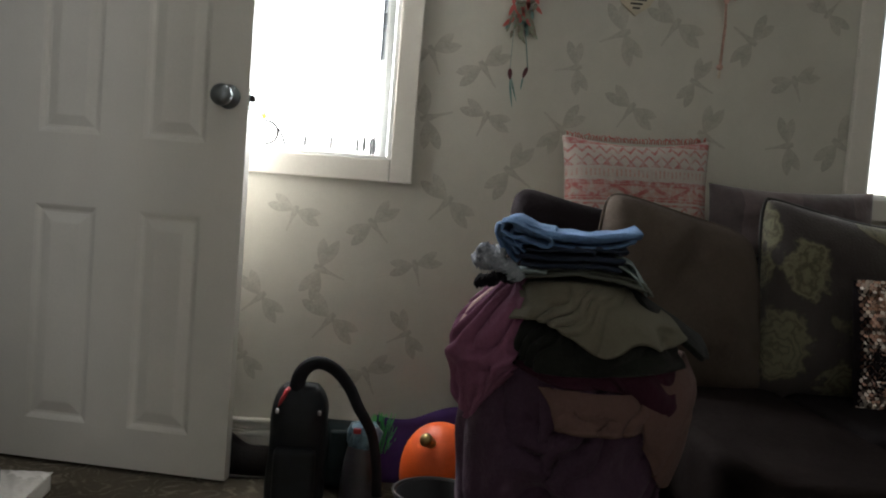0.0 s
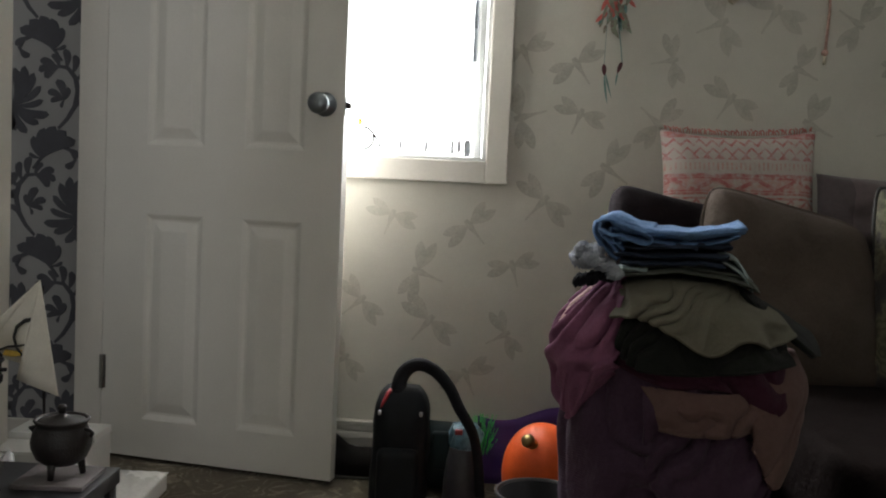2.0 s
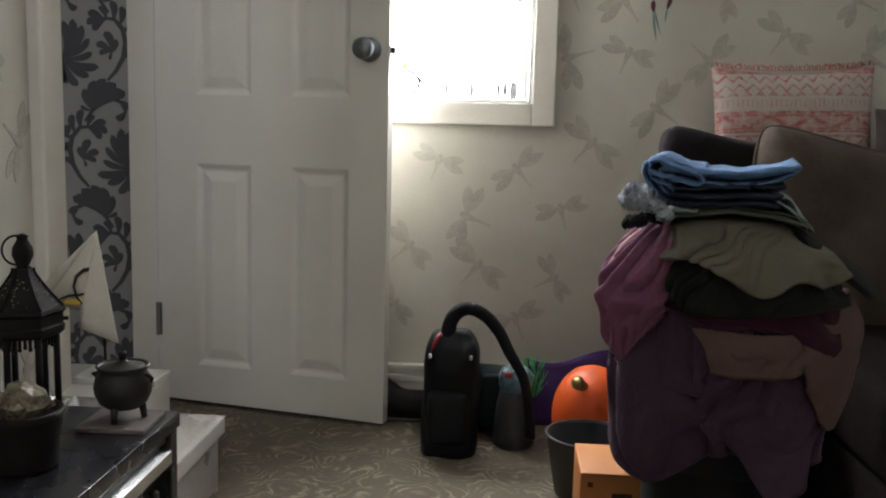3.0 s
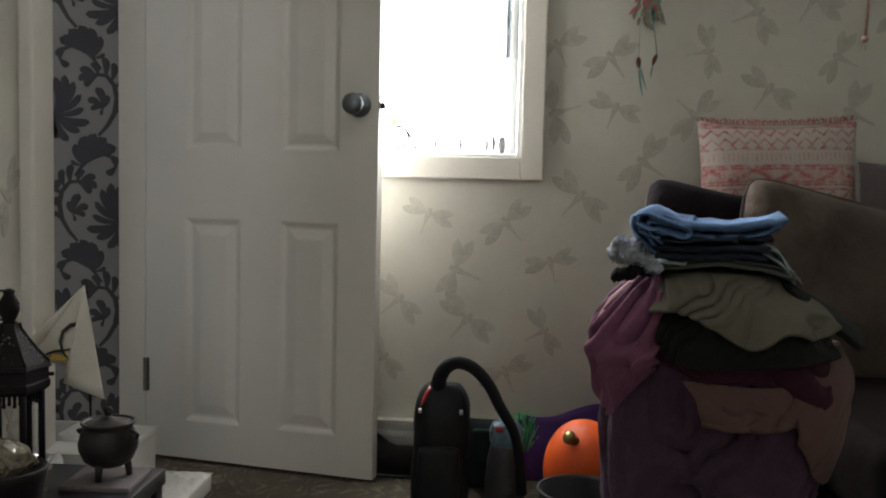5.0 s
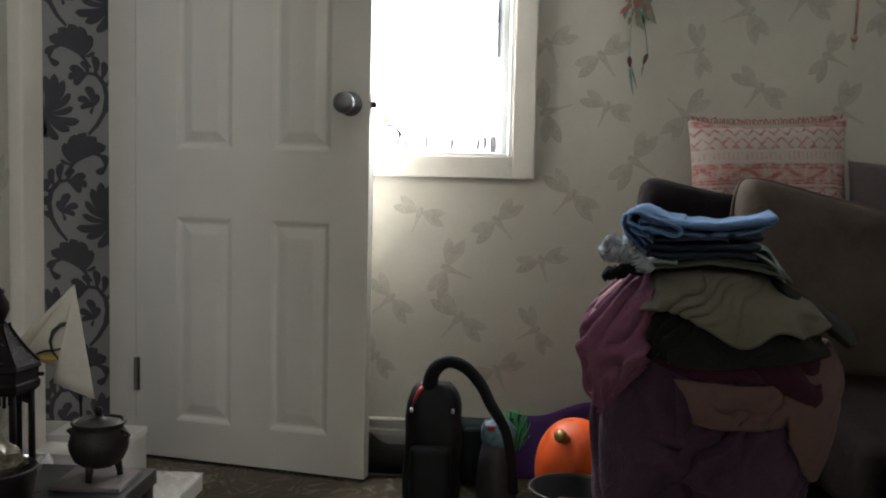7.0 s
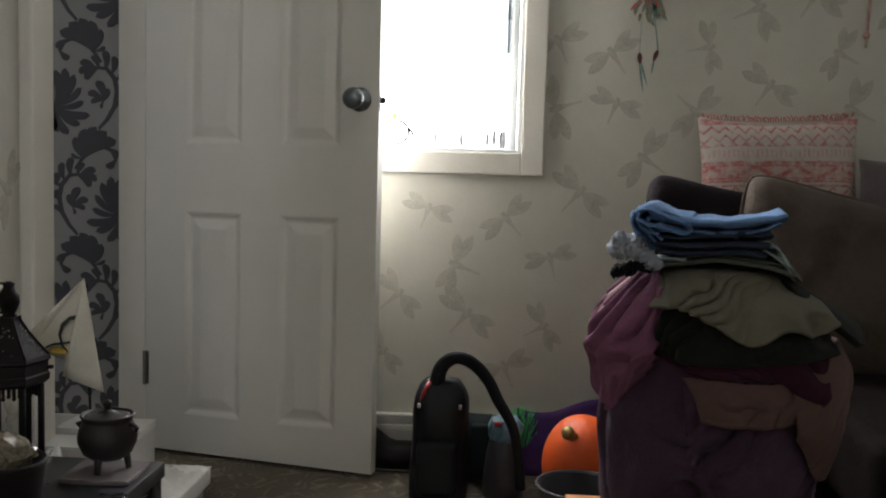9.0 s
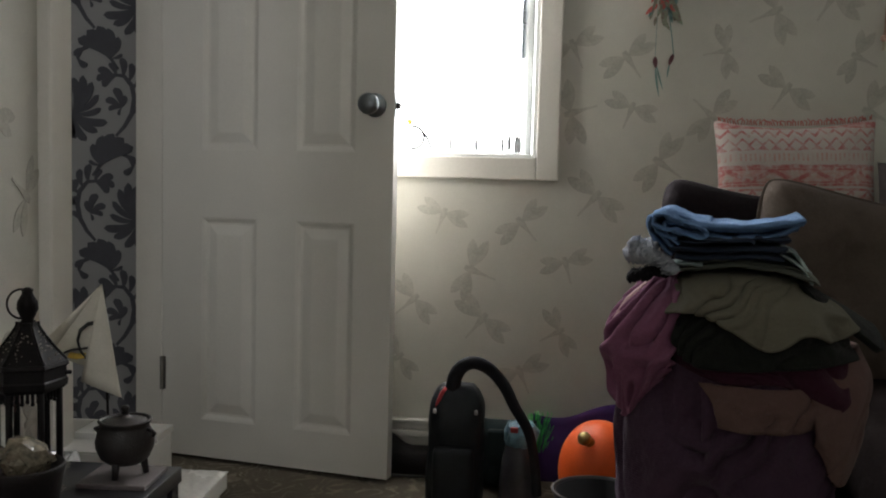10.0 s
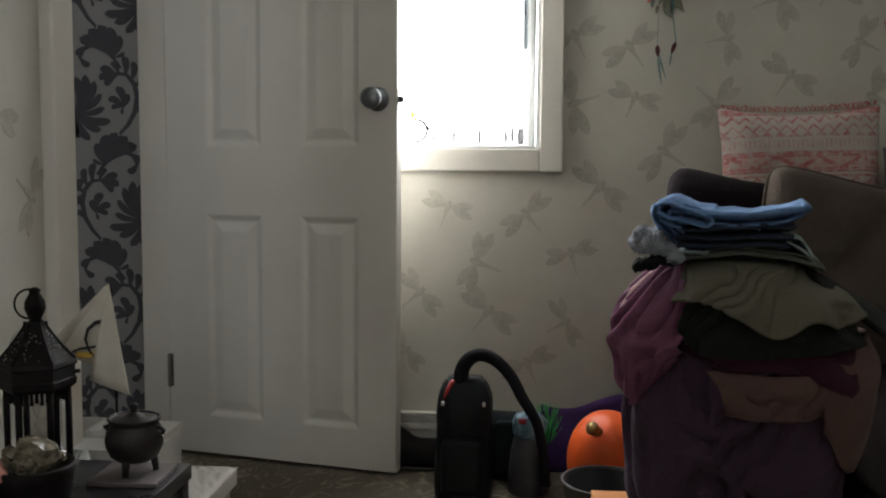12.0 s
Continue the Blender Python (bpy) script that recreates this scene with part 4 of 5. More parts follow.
def cloth_mesh(p, thick=0.004):
    """Two skins of a hung cloth, closed round the edge."""
    n, m = p.shape[:2]
    nrm = np.cross(np.gradient(p, axis=0), np.gradient(p, axis=1))
    nrm /= np.linalg.norm(nrm, axis=-1, keepdims=True) + 1e-9
    bm = bmesh.new()
    top = [[bm.verts.new(q) for q in row] for row in p + nrm * thick / 2]
    low = [[bm.verts.new(q) for q in row] for row in p - nrm * thick / 2]
    for g in (top, low):
        for i in range(n - 1):
            for j in range(m - 1):
                bm.faces.new((g[i][j], g[i + 1][j], g[i + 1][j + 1], g[i][j + 1]))
    ring = [(i, 0) for i in range(n)] + [(n - 1, j) for j in range(1, m)] + [(i, m - 1) for i in range(n - 2, -1, -1)] + [(0, j) for j in range(m - 2, 0, -1)]
    for (a, b), (c, d) in zip(ring, ring[1:] + ring[:1]):
        bm.faces.new((top[a][b], top[c][d], low[c][d], low[a][b]))
    return bm


def clothing(name, label, at=(0, 0, 0), rz=0.0):
    """A garment of the pile; `at` is given from the hamper's foot, x across the pile."""
    ob = thing(name, 0, 0, 0, label, "clothes", "clothes on the hamper")
    ob.matrix_basis = pose(PX, PY, 0, 0, 0, FACING) @ pose(*at, 0, 0, rz)
    return ob


def draped(name, material, label, net, thick=0.004, hem="hem", hem_row=-1, **style):
    ob = clothing(name, label)
    p = hung(net, **style)
    part("cloth", cloth_mesh(p, thick), material, ob)
    if hem:
        part(hem, tube([tuple(q) for q in p[:, hem_row]], thick * 0.72, 6), material, ob)
    return ob


# Filler body, added so that nothing shows through between the clothes.
bundle = clothing("pile_core", "black filler body inside the pile")
bm = lathe([(1.0, z) for z in Heap.Z[1:]], 48)
for v in bm.verts:
    v.co = Vector(Heap.at(math.atan2(v.co.x, -v.co.y), v.co.z, -0.008 if v.co.z < 0.695 else 0.0))
part("wrap", bm, M_BLACKKNIT, bundle)

draped("towel", M_MAUVE, "mauve towel hanging in folds over the hamper", (
    ((-165, 0.58, 0.002), (-115, 0.585, 0.004), (-75, 0.59, 0.004), (-40, 0.59, 0.003), (-12, 0.585, 0.004), (22, 0.58, 0.0)),
    ((-165, 0.50, 0.006), (-115, 0.50, 0.010), (-78, 0.495, 0.012), (-42, 0.49, 0.014), (-10, 0.49, 0.010), (25, 0.49, 0.004)),
    ((-162, 0.43, 0.012), (-115, 0.425, 0.018), (-80, 0.42, 0.020), (-42, 0.41, 0.026), (-8, 0.425, 0.016), (26, 0.42, 0.005)),
    ((-160, 0.37, 0.014), (-115, 0.35, 0.024), (-82, 0.335, 0.026), (-40, 0.284, 0.028), (-6, 0.345, 0.020), (26, 0.365, 0.006))),
    0.006, folds=7.0, depth=0.024, seed=5, n=140, m=70, grow=0.5, sharp=1.2)
draped("towel", M_MAUVE, "second mauve towel tucked under the pink fleece", (
    ((-16, 0.57, 0.006), (8, 0.57, 0.008), (30, 0.57, 0.008), (55, 0.57, 0.006), (85, 0.56, 0.006), (140, 0.56, 0.004)),
    ((-13, 0.49, 0.020), (8, 0.48, 0.026), (30, 0.47, 0.026), (55, 0.48, 0.020), (80, 0.48, 0.012), (140, 0.48, 0.008)),
    ((-12, 0.44, 0.024), (7, 0.415, 0.034), (29, 0.40, 0.038), (52, 0.415, 0.030), (74, 0.43, 0.010), (135, 0.43, 0.010)),
    ((-12, 0.405, 0.022), (8, 0.365, 0.036), (27, 0.288, 0.036), (46, 0.345, 0.034), (64, 0.405, 0.014), (130, 0.41, 0.010))),
    0.006, folds=5.2, depth=0.024, slant=0.12, seed=9, n=120, m=60, grow=0.5, sharp=1.2)
fleece = draped("fleece", M_ROSE, "dusty rose fleece with a folded band and a bulging sleeve", (
    ((-15, 0.540, 0.022), (2, 0.540, 0.028), (18, 0.538, 0.030), (38, 0.540, 0.024)),
    ((-8, 0.514, 0.034), (3, 0.514, 0.040), (20, 0.514, 0.042), (38, 0.515, 0.034)),
    ((-5, 0.484, 0.034), (5, 0.483, 0.042), (20, 0.485, 0.044), (38, 0.490, 0.036))),
    0.008, folds=2.4, depth=0.008, seed=3, n=60, m=36, grow=0.7)
p = hung((((33, 0.548, 0.024), (50, 0.570, 0.026), (76, 0.588, 0.026), (125, 0.58, 0.010)),
          ((33, 0.510, 0.036), (52, 0.520, 0.044), (78, 0.532, 0.038), (125, 0.53, 0.014)),
          ((34, 0.478, 0.040), (50, 0.462, 0.046), (72, 0.478, 0.034), (120, 0.49, 0.014)),
          ((36, 0.462, 0.036), (49, 0.398, 0.036), (62, 0.408, 0.026), (110, 0.46, 0.006))), 2.6, 0.012, 0.5, 12, 80, 56, 0.6)
part("sleeve", cloth_mesh(p, 0.008), M_ROSE, fleece, "bulging turned-back sleeve")
draped("shirt", M_DARKPLUM, "dark wine cotton shirt under the khaki shirt", (
    ((-34, 0.64, 0.004), (-5, 0.645, 0.004), (25, 0.645, 0.004), (46, 0.645, 0.006), (64, 0.64, 0.006)),
    ((-32, 0.60, 0.012), (-4, 0.60, 0.018), (25, 0.60, 0.020), (46, 0.60, 0.024), (60, 0.605, 0.022)),
    ((-32, 0.568, 0.012), (-4, 0.545, 0.022), (22, 0.545, 0.026), (42, 0.506, 0.050), (54, 0.556, 0.034))),
    folds=4.0, depth=0.014, slant=-0.6, seed=21, n=80, m=46)

plum = draped("shirt", M_PLUM, "plum cotton shirt slumping over the side", (
    ((-150, 0.655, 0.010), (-112, 0.664, 0.030), (-86, 0.674, 0.044), (-68, 0.682, 0.032), (-58, 0.690, 0.012)),
    ((-150, 0.62, 0.016), (-112, 0.628, 0.034), (-84, 0.632, 0.048), (-52, 0.638, 0.042), (-33, 0.645, 0.026)),
    ((-148, 0.57, 0.010), (-112, 0.570, 0.038), (-82, 0.570, 0.052), (-54, 0.575, 0.048), (-29, 0.590, 0.026)),
    ((-140, 0.53, 0.008), (-110, 0.520, 0.024), (-80, 0.512, 0.034), (-56, 0.515, 0.038), (-30, 0.555, 0.022)),
    ((-135, 0.51, 0.006), (-108, 0.498, 0.014), (-78, 0.478, 0.018), (-60, 0.462, 0.022), (-36, 0.540, 0.016))),
    0.004, folds=11.0, depth=0.024, slant=0.36, seed=15, n=190, m=90, grow=0.8, sharp=0.9)
p = hung((((-80, 0.680, 0.036), (-77, 0.682, 0.038), (-74, 0.683, 0.038)),
          ((-73, 0.644, 0.052), (-71, 0.644, 0.054), (-69, 0.644, 0.052)),
          ((-70, 0.600, 0.056), (-69, 0.600, 0.058), (-68, 0.600, 0.056))), 1.0, 0.002, 0.0, 2, 14, 40)
part("lining", cloth_mesh(p, 0.003), M_PALEPINK, plum, "pale pink lining edge")

green = draped("shirt", M_DEEPGREEN, "deep green jersey shirt in the pile", (
    ((-50, 0.672, 0.006), (-20, 0.675, 0.008), (8, 0.675, 0.008), (35, 0.675, 0.008), (66, 0.668, 0.006)),
    ((-34, 0.635, 0.022), (-16, 0.635, 0.026), (8, 0.635, 0.026), (34, 0.635, 0.028), (64, 0.635, 0.024)),
    ((-30, 0.600, 0.030), (-15, 0.595, 0.036), (8, 0.595, 0.034), (34, 0.60, 0.040), (62, 0.605, 0.038)),
    ((-26, 0.578, 0.028), (-14, 0.566, 0.036), (7, 0.566, 0.030), (32, 0.575, 0.040), (58, 0.582, 0.040))),
    folds=4.6, depth=0.013, slant=0.2, seed=6, n=90, m=50)
p = hung((((46, 0.692, 0.012), (66, 0.678, 0.008), (78, 0.656, 0.020), (86, 0.633, 0.040), (90, 0.616, 0.058)),
          ((50, 0.682, 0.018), (64, 0.662, 0.020), (73, 0.640, 0.034), (81, 0.617, 0.050), (86, 0.602, 0.060)),
          ((52, 0.660, 0.024), (60, 0.634, 0.036), (66, 0.608, 0.050), (72, 0.590, 0.058), (79, 0.586, 0.060))), 1.6, 0.005, 0.2, 31, 70, 40)
part("sleeve", cloth_mesh(p, 0.010), M_DEEPGREEN, green, "sleeve hanging to one side")
draped("shirt", M_OLIVE, "khaki jersey shirt spread over the pile", (
    ((-95, 0.694, 0.016), (-60, 0.695, 0.014), (-30, 0.696, 0.012), (-8, 0.696, 0.012), (14, 0.696, 0.012), (36, 0.695, 0.014), (58, 0.693, 0.012), (80, 0.688, 0.010)),
    ((-66, 0.683, 0.016), (-43, 0.683, 0.020), (-20, 0.684, 0.022), (-4, 0.684, 0.022), (14, 0.684, 0.022), (33, 0.683, 0.022), (52, 0.681, 0.016), (72, 0.672, 0.010)),
    ((-43, 0.662, 0.024), (-30, 0.662, 0.030), (-14, 0.660, 0.032), (-1, 0.658, 0.032), (14, 0.658, 0.032), (31, 0.658, 0.032), (48, 0.655, 0.032), (66, 0.646, 0.032)),
    ((-37, 0.636, 0.038), (-25, 0.642, 0.048), (-13, 0.638, 0.052), (0, 0.620, 0.052), (13, 0.598, 0.052), (28, 0.622, 0.056), (45, 0.608, 0.052), (62, 0.626, 0.056))),
    folds=5.4, depth=0.020, slant=0.35, seed=18, n=150, m=70, grow=0.3, sharp=1.0)


def bent(path, depth, thick, seed, n=40, m=16):
    """A thick layer of cloth that follows a path in x and z, its edges rounded."""
    pts = [Vector((x, 0, z)) for x, z in path]
    pts = [2 * pts[0] - pts[1]] + pts + [2 * pts[-1] - pts[-2]]
    line = []
    spans = len(path) - 1
    for k in range(n + 1):
        s = min(spans - 1e-6, spans * k / n)
        i = int(s)
        f = s - i
        p0, p1, p2, p3 = pts[i:i + 4]
        line.append(0.5 * (2 * p1 + (p2 - p0) * f + (2 * p0 - 5 * p1 + 4 * p2 - p3) * f * f + (3 * p1 - p0 - 3 * p2 + p3) * f ** 3))
    bm = bmesh.new()
    slices = []
    for j in range(m + 1):
        v = 2 * j / m - 1
        fat = max(0.12, (1 - abs(v) ** 6) ** 0.5)
        up, down = [], []
        for k, p in enumerate(line):
            d = (line[min(k + 1, n)] - line[max(k - 1, 0)]).normalized()
            nrm = Vector((-d.z, 0, d.x))
            q = noise.noise(Vector((p.x * 22 + seed, v * 1.6, p.z * 22)))
            q2 = noise.noise(Vector((p.x * 70 + seed, v * 5, p.z * 70 + seed)))
            e = fat * (0.35 if k in (0, n) else 1.0)
            base = p + nrm * (0.0045 * q + 0.0026 * q2) + Vector((0, v * depth / 2 * (1 + 0.05 * q), 0))
            up.append(bm.verts.new(base + nrm * thick / 2 * e))
            down.append(bm.verts.new(base - nrm * thick / 2 * e))
        slices.append(up + down[::-1])
    w = len(slices[0])
    for a, b in zip(slices, slices[1:]):
        for k in range(w):
            bm.faces.new((a[k], a[(k + 1) % w], b[(k + 1) % w], b[k]))
    for s_, turn in ((slices[0], 1), (slices[-1], -1)):
        for k in range(n):
            bm.faces.new([s_[k], s_[w - 1 - k], s_[w - 2 - k], s_[k + 1]][::turn])
    bmesh.ops.recalc_face_normals(bm, faces=bm.faces)
    return bm


def folds_of(ob, material, items, label=""):
    """Layers of a folded garment: (path across and up, depth, thickness, distance of their middle from the pile's middle)."""
    for k, (path, depth, thick, off) in enumerate(items):
        part("fold", bent(path, depth, thick, 3.0 + 5.3 * k + len(items), 40), material, ob, label).matrix_basis = pose(0, off, 0)


sage = clothing("shirt", "folded dusty sage jersey shirt")
folds_of(sage, M_SAGE, ((((-0.112, 0.692), (-0.07, 0.700), (-0.01, 0.706), (0.05, 0.704), (0.102, 0.688)), 0.200, 0.010, -0.012),
                        (((-0.08, 0.706), (-0.03, 0.712), (0.03, 0.713), (0.085, 0.702), (0.112, 0.682)), 0.185, 0.007, -0.010)))
mint = clothing("shirt", "folded pale mint shirt with an edge showing")
folds_of(mint, M_MINT, ((((0.045, 0.731), (0.072, 0.727), (0.090, 0.706), (0.106, 0.684)), 0.150, 0.006, -0.022), (((0.055, 0.724), (0.080, 0.711), (0.098, 0.690)), 0.170, 0.005, -0.022),
                        (((-0.112, 0.697), (-0.095, 0.703), (-0.070, 0.705), (-0.052, 0.706)), 0.120, 0.006, -0.058)))
navy = clothing("jeans", "folded dark navy jeans")
folds_of(navy, M_NAVY, ((((-0.094, 0.716), (-0.05, 0.717), (0.0, 0.719), (0.062, 0.719)), 0.205, 0.012, -0.012), (((-0.104, 0.728), (-0.05, 0.729), (0.0, 0.731), (0.066, 0.732)), 0.200, 0.012, -0.016),
                        (((-0.090, 0.741), (-0.05, 0.740), (-0.01, 0.742), (0.010, 0.744), (0.018, 0.739)), 0.205, 0.007, -0.020), (((-0.06, 0.743), (0.0, 0.745), (0.070, 0.746)), 0.200, 0.010, -0.008)))
jeans = clothing("jeans", "folded light blue denim jeans on top of the pile")
folds_of(jeans, M_JEANS, ((((-0.104, 0.751), (-0.05, 0.749), (0.0, 0.749), (0.045, 0.754), (0.080, 0.764)), 0.196, 0.009, -0.010),
                          (((-0.112, 0.765), (-0.05, 0.762), (0.0, 0.761), (0.045, 0.766), (0.088, 0.778)), 0.192, 0.016, -0.014),
                          (((-0.126, 0.764), (-0.124, 0.780), (-0.110, 0.786), (-0.090, 0.779), (-0.070, 0.772), (-0.045, 0.768)), 0.176, 0.006, -0.008),
                          (((-0.134, 0.776), (-0.137, 0.760), (-0.126, 0.744), (-0.110, 0.730), (-0.098, 0.718)), 0.150, 0.010, -0.030),
                          (((-0.122, 0.778), (-0.124, 0.762), (-0.113, 0.744), (-0.098, 0.728)), 0.185, 0.009, -0.022),
                          (((-0.112, 0.768), (-0.108, 0.754), (-0.098, 0.742), (-0.088, 0.734)), 0.200, 0.008, -0.020)))
for k, (path, deep, thick, off) in enumerate(((((-0.110, 0.776), (-0.084, 0.769), (-0.062, 0.762), (-0.048, 0.754), (-0.054, 0.746), (-0.078, 0.750), (-0.100, 0.756)), 0.040, 0.0055, -0.106), (((-0.128, 0.778), (-0.110, 0.782), (-0.094, 0.774), (-0.080, 0.764)), 0.044, 0.005, -0.100),
                                          (((-0.128, 0.764), (-0.110, 0.757), (-0.086, 0.755)), 0.052, 0.005, -0.102), (((-0.124, 0.752), (-0.108, 0.745), (-0.092, 0.744)), 0.050, 0.005, -0.098))):
    part("rolled_leg", bent(path, deep, thick, 15.0 + 6 * k, 28, 10), M_JEANS, jeans, "rolled trouser leg").matrix_basis = pose(0, off, 0)
scarf = clothing("scarf", "crumpled light grey knit scarf", (-0.132, -0.075, 0.714), 4)
for k, (x, y, z, a) in enumerate(((-0.012, 0, 0.013, 12), (0.002, -0.012, 0.0, 34), (0.018, -0.02, -0.012, 48), (-0.016, -0.012, 0.004, -30))):
    part("fold", folded(0.046 - 0.004 * k, 0.075, 0.022, 1, 0.0, 0.006, 19 + 7 * k, 0.0, 0.009, 24), M_GREYSCARF, scarf).matrix_basis = pose(x, y, z, 0, a, 8 * k)
sock = clothing("sock", "small black knit sock", (-0.136, -0.09, 0.688), 2)
part("foot", folded(0.042, 0.06, 0.016, 1, 0.0, 0, 20, 0.0, 0.007, 20), M_BLACKKNIT, sock).matrix_basis = pose(-0.008, 0, -0.003, 0, -14, 0)
part("cuff", folded(0.030, 0.05, 0.018, 1, 0.0, 0, 29, 0.0, 0.005, 16), M_BLACKKNIT, sock).matrix_basis = pose(0.022, -0.004, 0.006, 0, 12, 5)


# ---- by the wall: bucket, backpack, bags ----
bucket = thing("bucket", 0.205, 1.99, 0, "small grey-brown plastic bucket on the carpet", "bucket")
part("shell", lathe([(0.070, 0.0), (0.076, 0.004), (0.098, 0.134), (0.102, 0.136), (0.102, 0.142), (0.096, 0.142), (0.093, 0.132), (0.072, 0.012), (0.01, 0.010)], 48), M_BUCKET, bucket)
# A near-black inner shell paints the shade inside the bucket.
part("lining", lathe([(0.060, 0.0135), (0.0685, 0.014), (0.0925, 0.137), (0.0895, 0.138), (0.066, 0.018), (0.01, 0.016)], 40), M_HAMPER, bucket, "near-black inner shell for the shade inside the bucket")
ornament = thing("pumpkin_ornament", 0.226, 2.192, 0, "orange egg-shaped pumpkin ornament standing behind the bucket", "ornament")
egg = [(max(0.003, 0.098 * max(0.0, math.sin(a)) ** 0.9), 0.1225 - 0.1225 * math.cos(a)) for a in (math.pi * k / 26 for k in range(27))]
part("shell", lathe(egg, 48, ribs=8, rib=0.006), M_ORANGE, ornament)
bm = lathe([(0.010, -0.008), (0.013, 0.0), (0.013, 0.006), (0.0095, 0.011), (0.0105, 0.015), (0.0155, 0.021), (0.0165, 0.030), (0.012, 0.039), (0.003, 0.042)], 20)
stem = part("stem", bm, M_BRASS, ornament, "small brass knob")
stem.matrix_basis = Matrix.Translation((-0.028, -0.060, 0.208)) @ Matrix.Rotation(radians(52), 4, "X") @ Matrix.Rotation(radians(-34), 4, "Y")

qbox = thing("toy_box", 0.242, 1.785, 0, "orange cube-shaped box with brown block print", "box")
part("body", block(-0.0815, 0.0815, -0.0820, 0.0845, 0, 0.154, 0.004), M_QBOX, qbox)
part("lid", block(-0.0815, 0.0815, -0.0845, 0.0845, 0.1545, 0.160, 0.002), M_QBOX, qbox, "thin orange lid")
bm = bmesh.new()
for cx, cz in ((-2, 2), (-1, 3), (0, 3), (1, 3), (2, 2), (2, 1), (1, 0), (0, -1), (0, -3)):
    block(cx * 0.013 - 0.0066, cx * 0.013 + 0.0066, -0.0840, -0.0815, 0.074 + cz * 0.013 - 0.0066, 0.074 + cz * 0.013 + 0.0066, bm=bm)
part("print", bm, M_QINK, qbox, "dark brown block shapes", smooth=False)
for sx in (-1, 1):
    for z in (0.022, 0.136):
        part("corner_dot", block(sx * 0.062 - 0.005, sx * 0.062 + 0.005, -0.0836, -0.0815, z - 0.005, z + 0.005), M_QINK, qbox, smooth=False)

pack = thing("backpack", -0.130, 2.245, 0, "upright black nylon backpack with a looped strap", "backpack")
bm = bmesh.new()
n, rings = 28, []
for i in range(n + 1):
    v = i / n
    z = 0.310 * v
    w = 0.071 * (1 - 0.04 * v) * (1 - max(0, (v - 0.80) / 0.20) ** 2.6 * 0.40)
    d = 0.085 * (1 - 0.22 * v) * (1 - max(0, (v - 0.72) / 0.28) ** 2.6 * 0.6)
    ring = []
    for k in range(36):
        a = 2 * math.pi * k / 36
        c, s = math.cos(a), math.sin(a)
        q = noise.noise(Vector((c * 2, s * 2, v * 5)))
        ring.append(bm.verts.new((w * math.copysign(abs(c) ** 0.55, c) + 0.006 * q + 0.004 * v, d * math.copysign(abs(s) ** 0.55, s) + 0.008 * q, z)))
    rings.append(ring)
for a, b in zip(rings, rings[1:]):
    for k in range(36):
        bm.faces.new((a[k], a[(k + 1) % 36], b[(k + 1) % 36], b[k]))
bm.faces.new(rings[0][::-1])
bm.faces.new(rings[-1])
part("bag", bm, M_BACKPACK, pack)
part("front_pocket", block(-0.052, 0.052, -0.094, -0.06, 0.03, 0.17, 0.02, 4), M_BACKPACK, pack)
pts = [(-0.006, -0.02, 0.27), (-0.006, -0.02, 0.325), (0.012, -0.02, 0.358), (0.044, -0.018, 0.370), (0.084, -0.012, 0.352), (0.120, -0.012, 0.312), (0.146, -0.026, 0.266), (0.174, -0.030, 0.222), (0.190, -0.024, 0.180), (0.202, -0.020, 0.110), (0.208, -0.016, 0.040)]
curve = [tuple(q) for q in smooth_rows(pts, 56)]
part("strap", tube(curve, lambda q: 0.022 - 0.008 * min(1.0, q * 1.25), 14, flat=0.8), M_STRAP, pack, "padded black shoulder strap")
part("loop", tube([(-0.046, -0.052, 0.262), (-0.040, -0.052, 0.282), (-0.032, -0.046, 0.300), (-0.026, -0.036, 0.306)], 0.005, 8), M_RED, pack, "red grab loop")
for x in (-0.050, 0.052):
    part("clip", block(x - 0.004, x + 0.005, -0.072, -0.060, 0.250, 0.262, 0.003), M_CLIP, pack, "shiny reflective clip")

bag = thing("shoulder_bag", 0.004, 2.39, 0, "dark teal bag slumped beside the backpack", "bag")
bm = cushion(0.15, 0.19, 0.12, 55, 0.06, 22, 0.016)
bmesh.ops.translate(bm, vec=(0, 0, 0.095), verts=bm.verts)
part("body", bm, M_BAG2, bag)
part("flap", block(-0.055, 0.058, -0.074, -0.052, 0.075, 0.175, 0.009, 3), M_BAG2, bag)
bottle = thing("bottle", 0.036, 2.290, 0, "grey plastic bottle with a pale blue wrapper top", "bottle")
part("body", lathe([(0.048, 0.0), (0.054, 0.006), (0.053, 0.05), (0.047, 0.11), (0.040, 0.145), (0.034, 0.15)], 28), M_BOTTLE, bottle)
bm = lathe([(0.034, 0.146), (0.042, 0.16), (0.044, 0.185), (0.036, 0.204), (0.014, 0.212)], 22)
for v in bm.verts:
    v.co += Vector((noise.noise(v.co * 60), noise.noise(v.co * 60 + Vector((9, 0, 0))), 0.6 * noise.noise(v.co * 70))) * 0.012
wrap = part("wrapper", bm, M_BLUE, bottle, "crumpled pale blue wrapper", smooth=False)
part("tag", block(-0.028, -0.008, -0.046, -0.036, 0.190, 0.204, 0.003), M_RED, wrap, "small red tag")

felt = thing("felt_sheet", 0.20, 2.50, 0, "purple felt sheet leaning on the wall", "fabric")
bm = bmesh.new()
rows_ = []
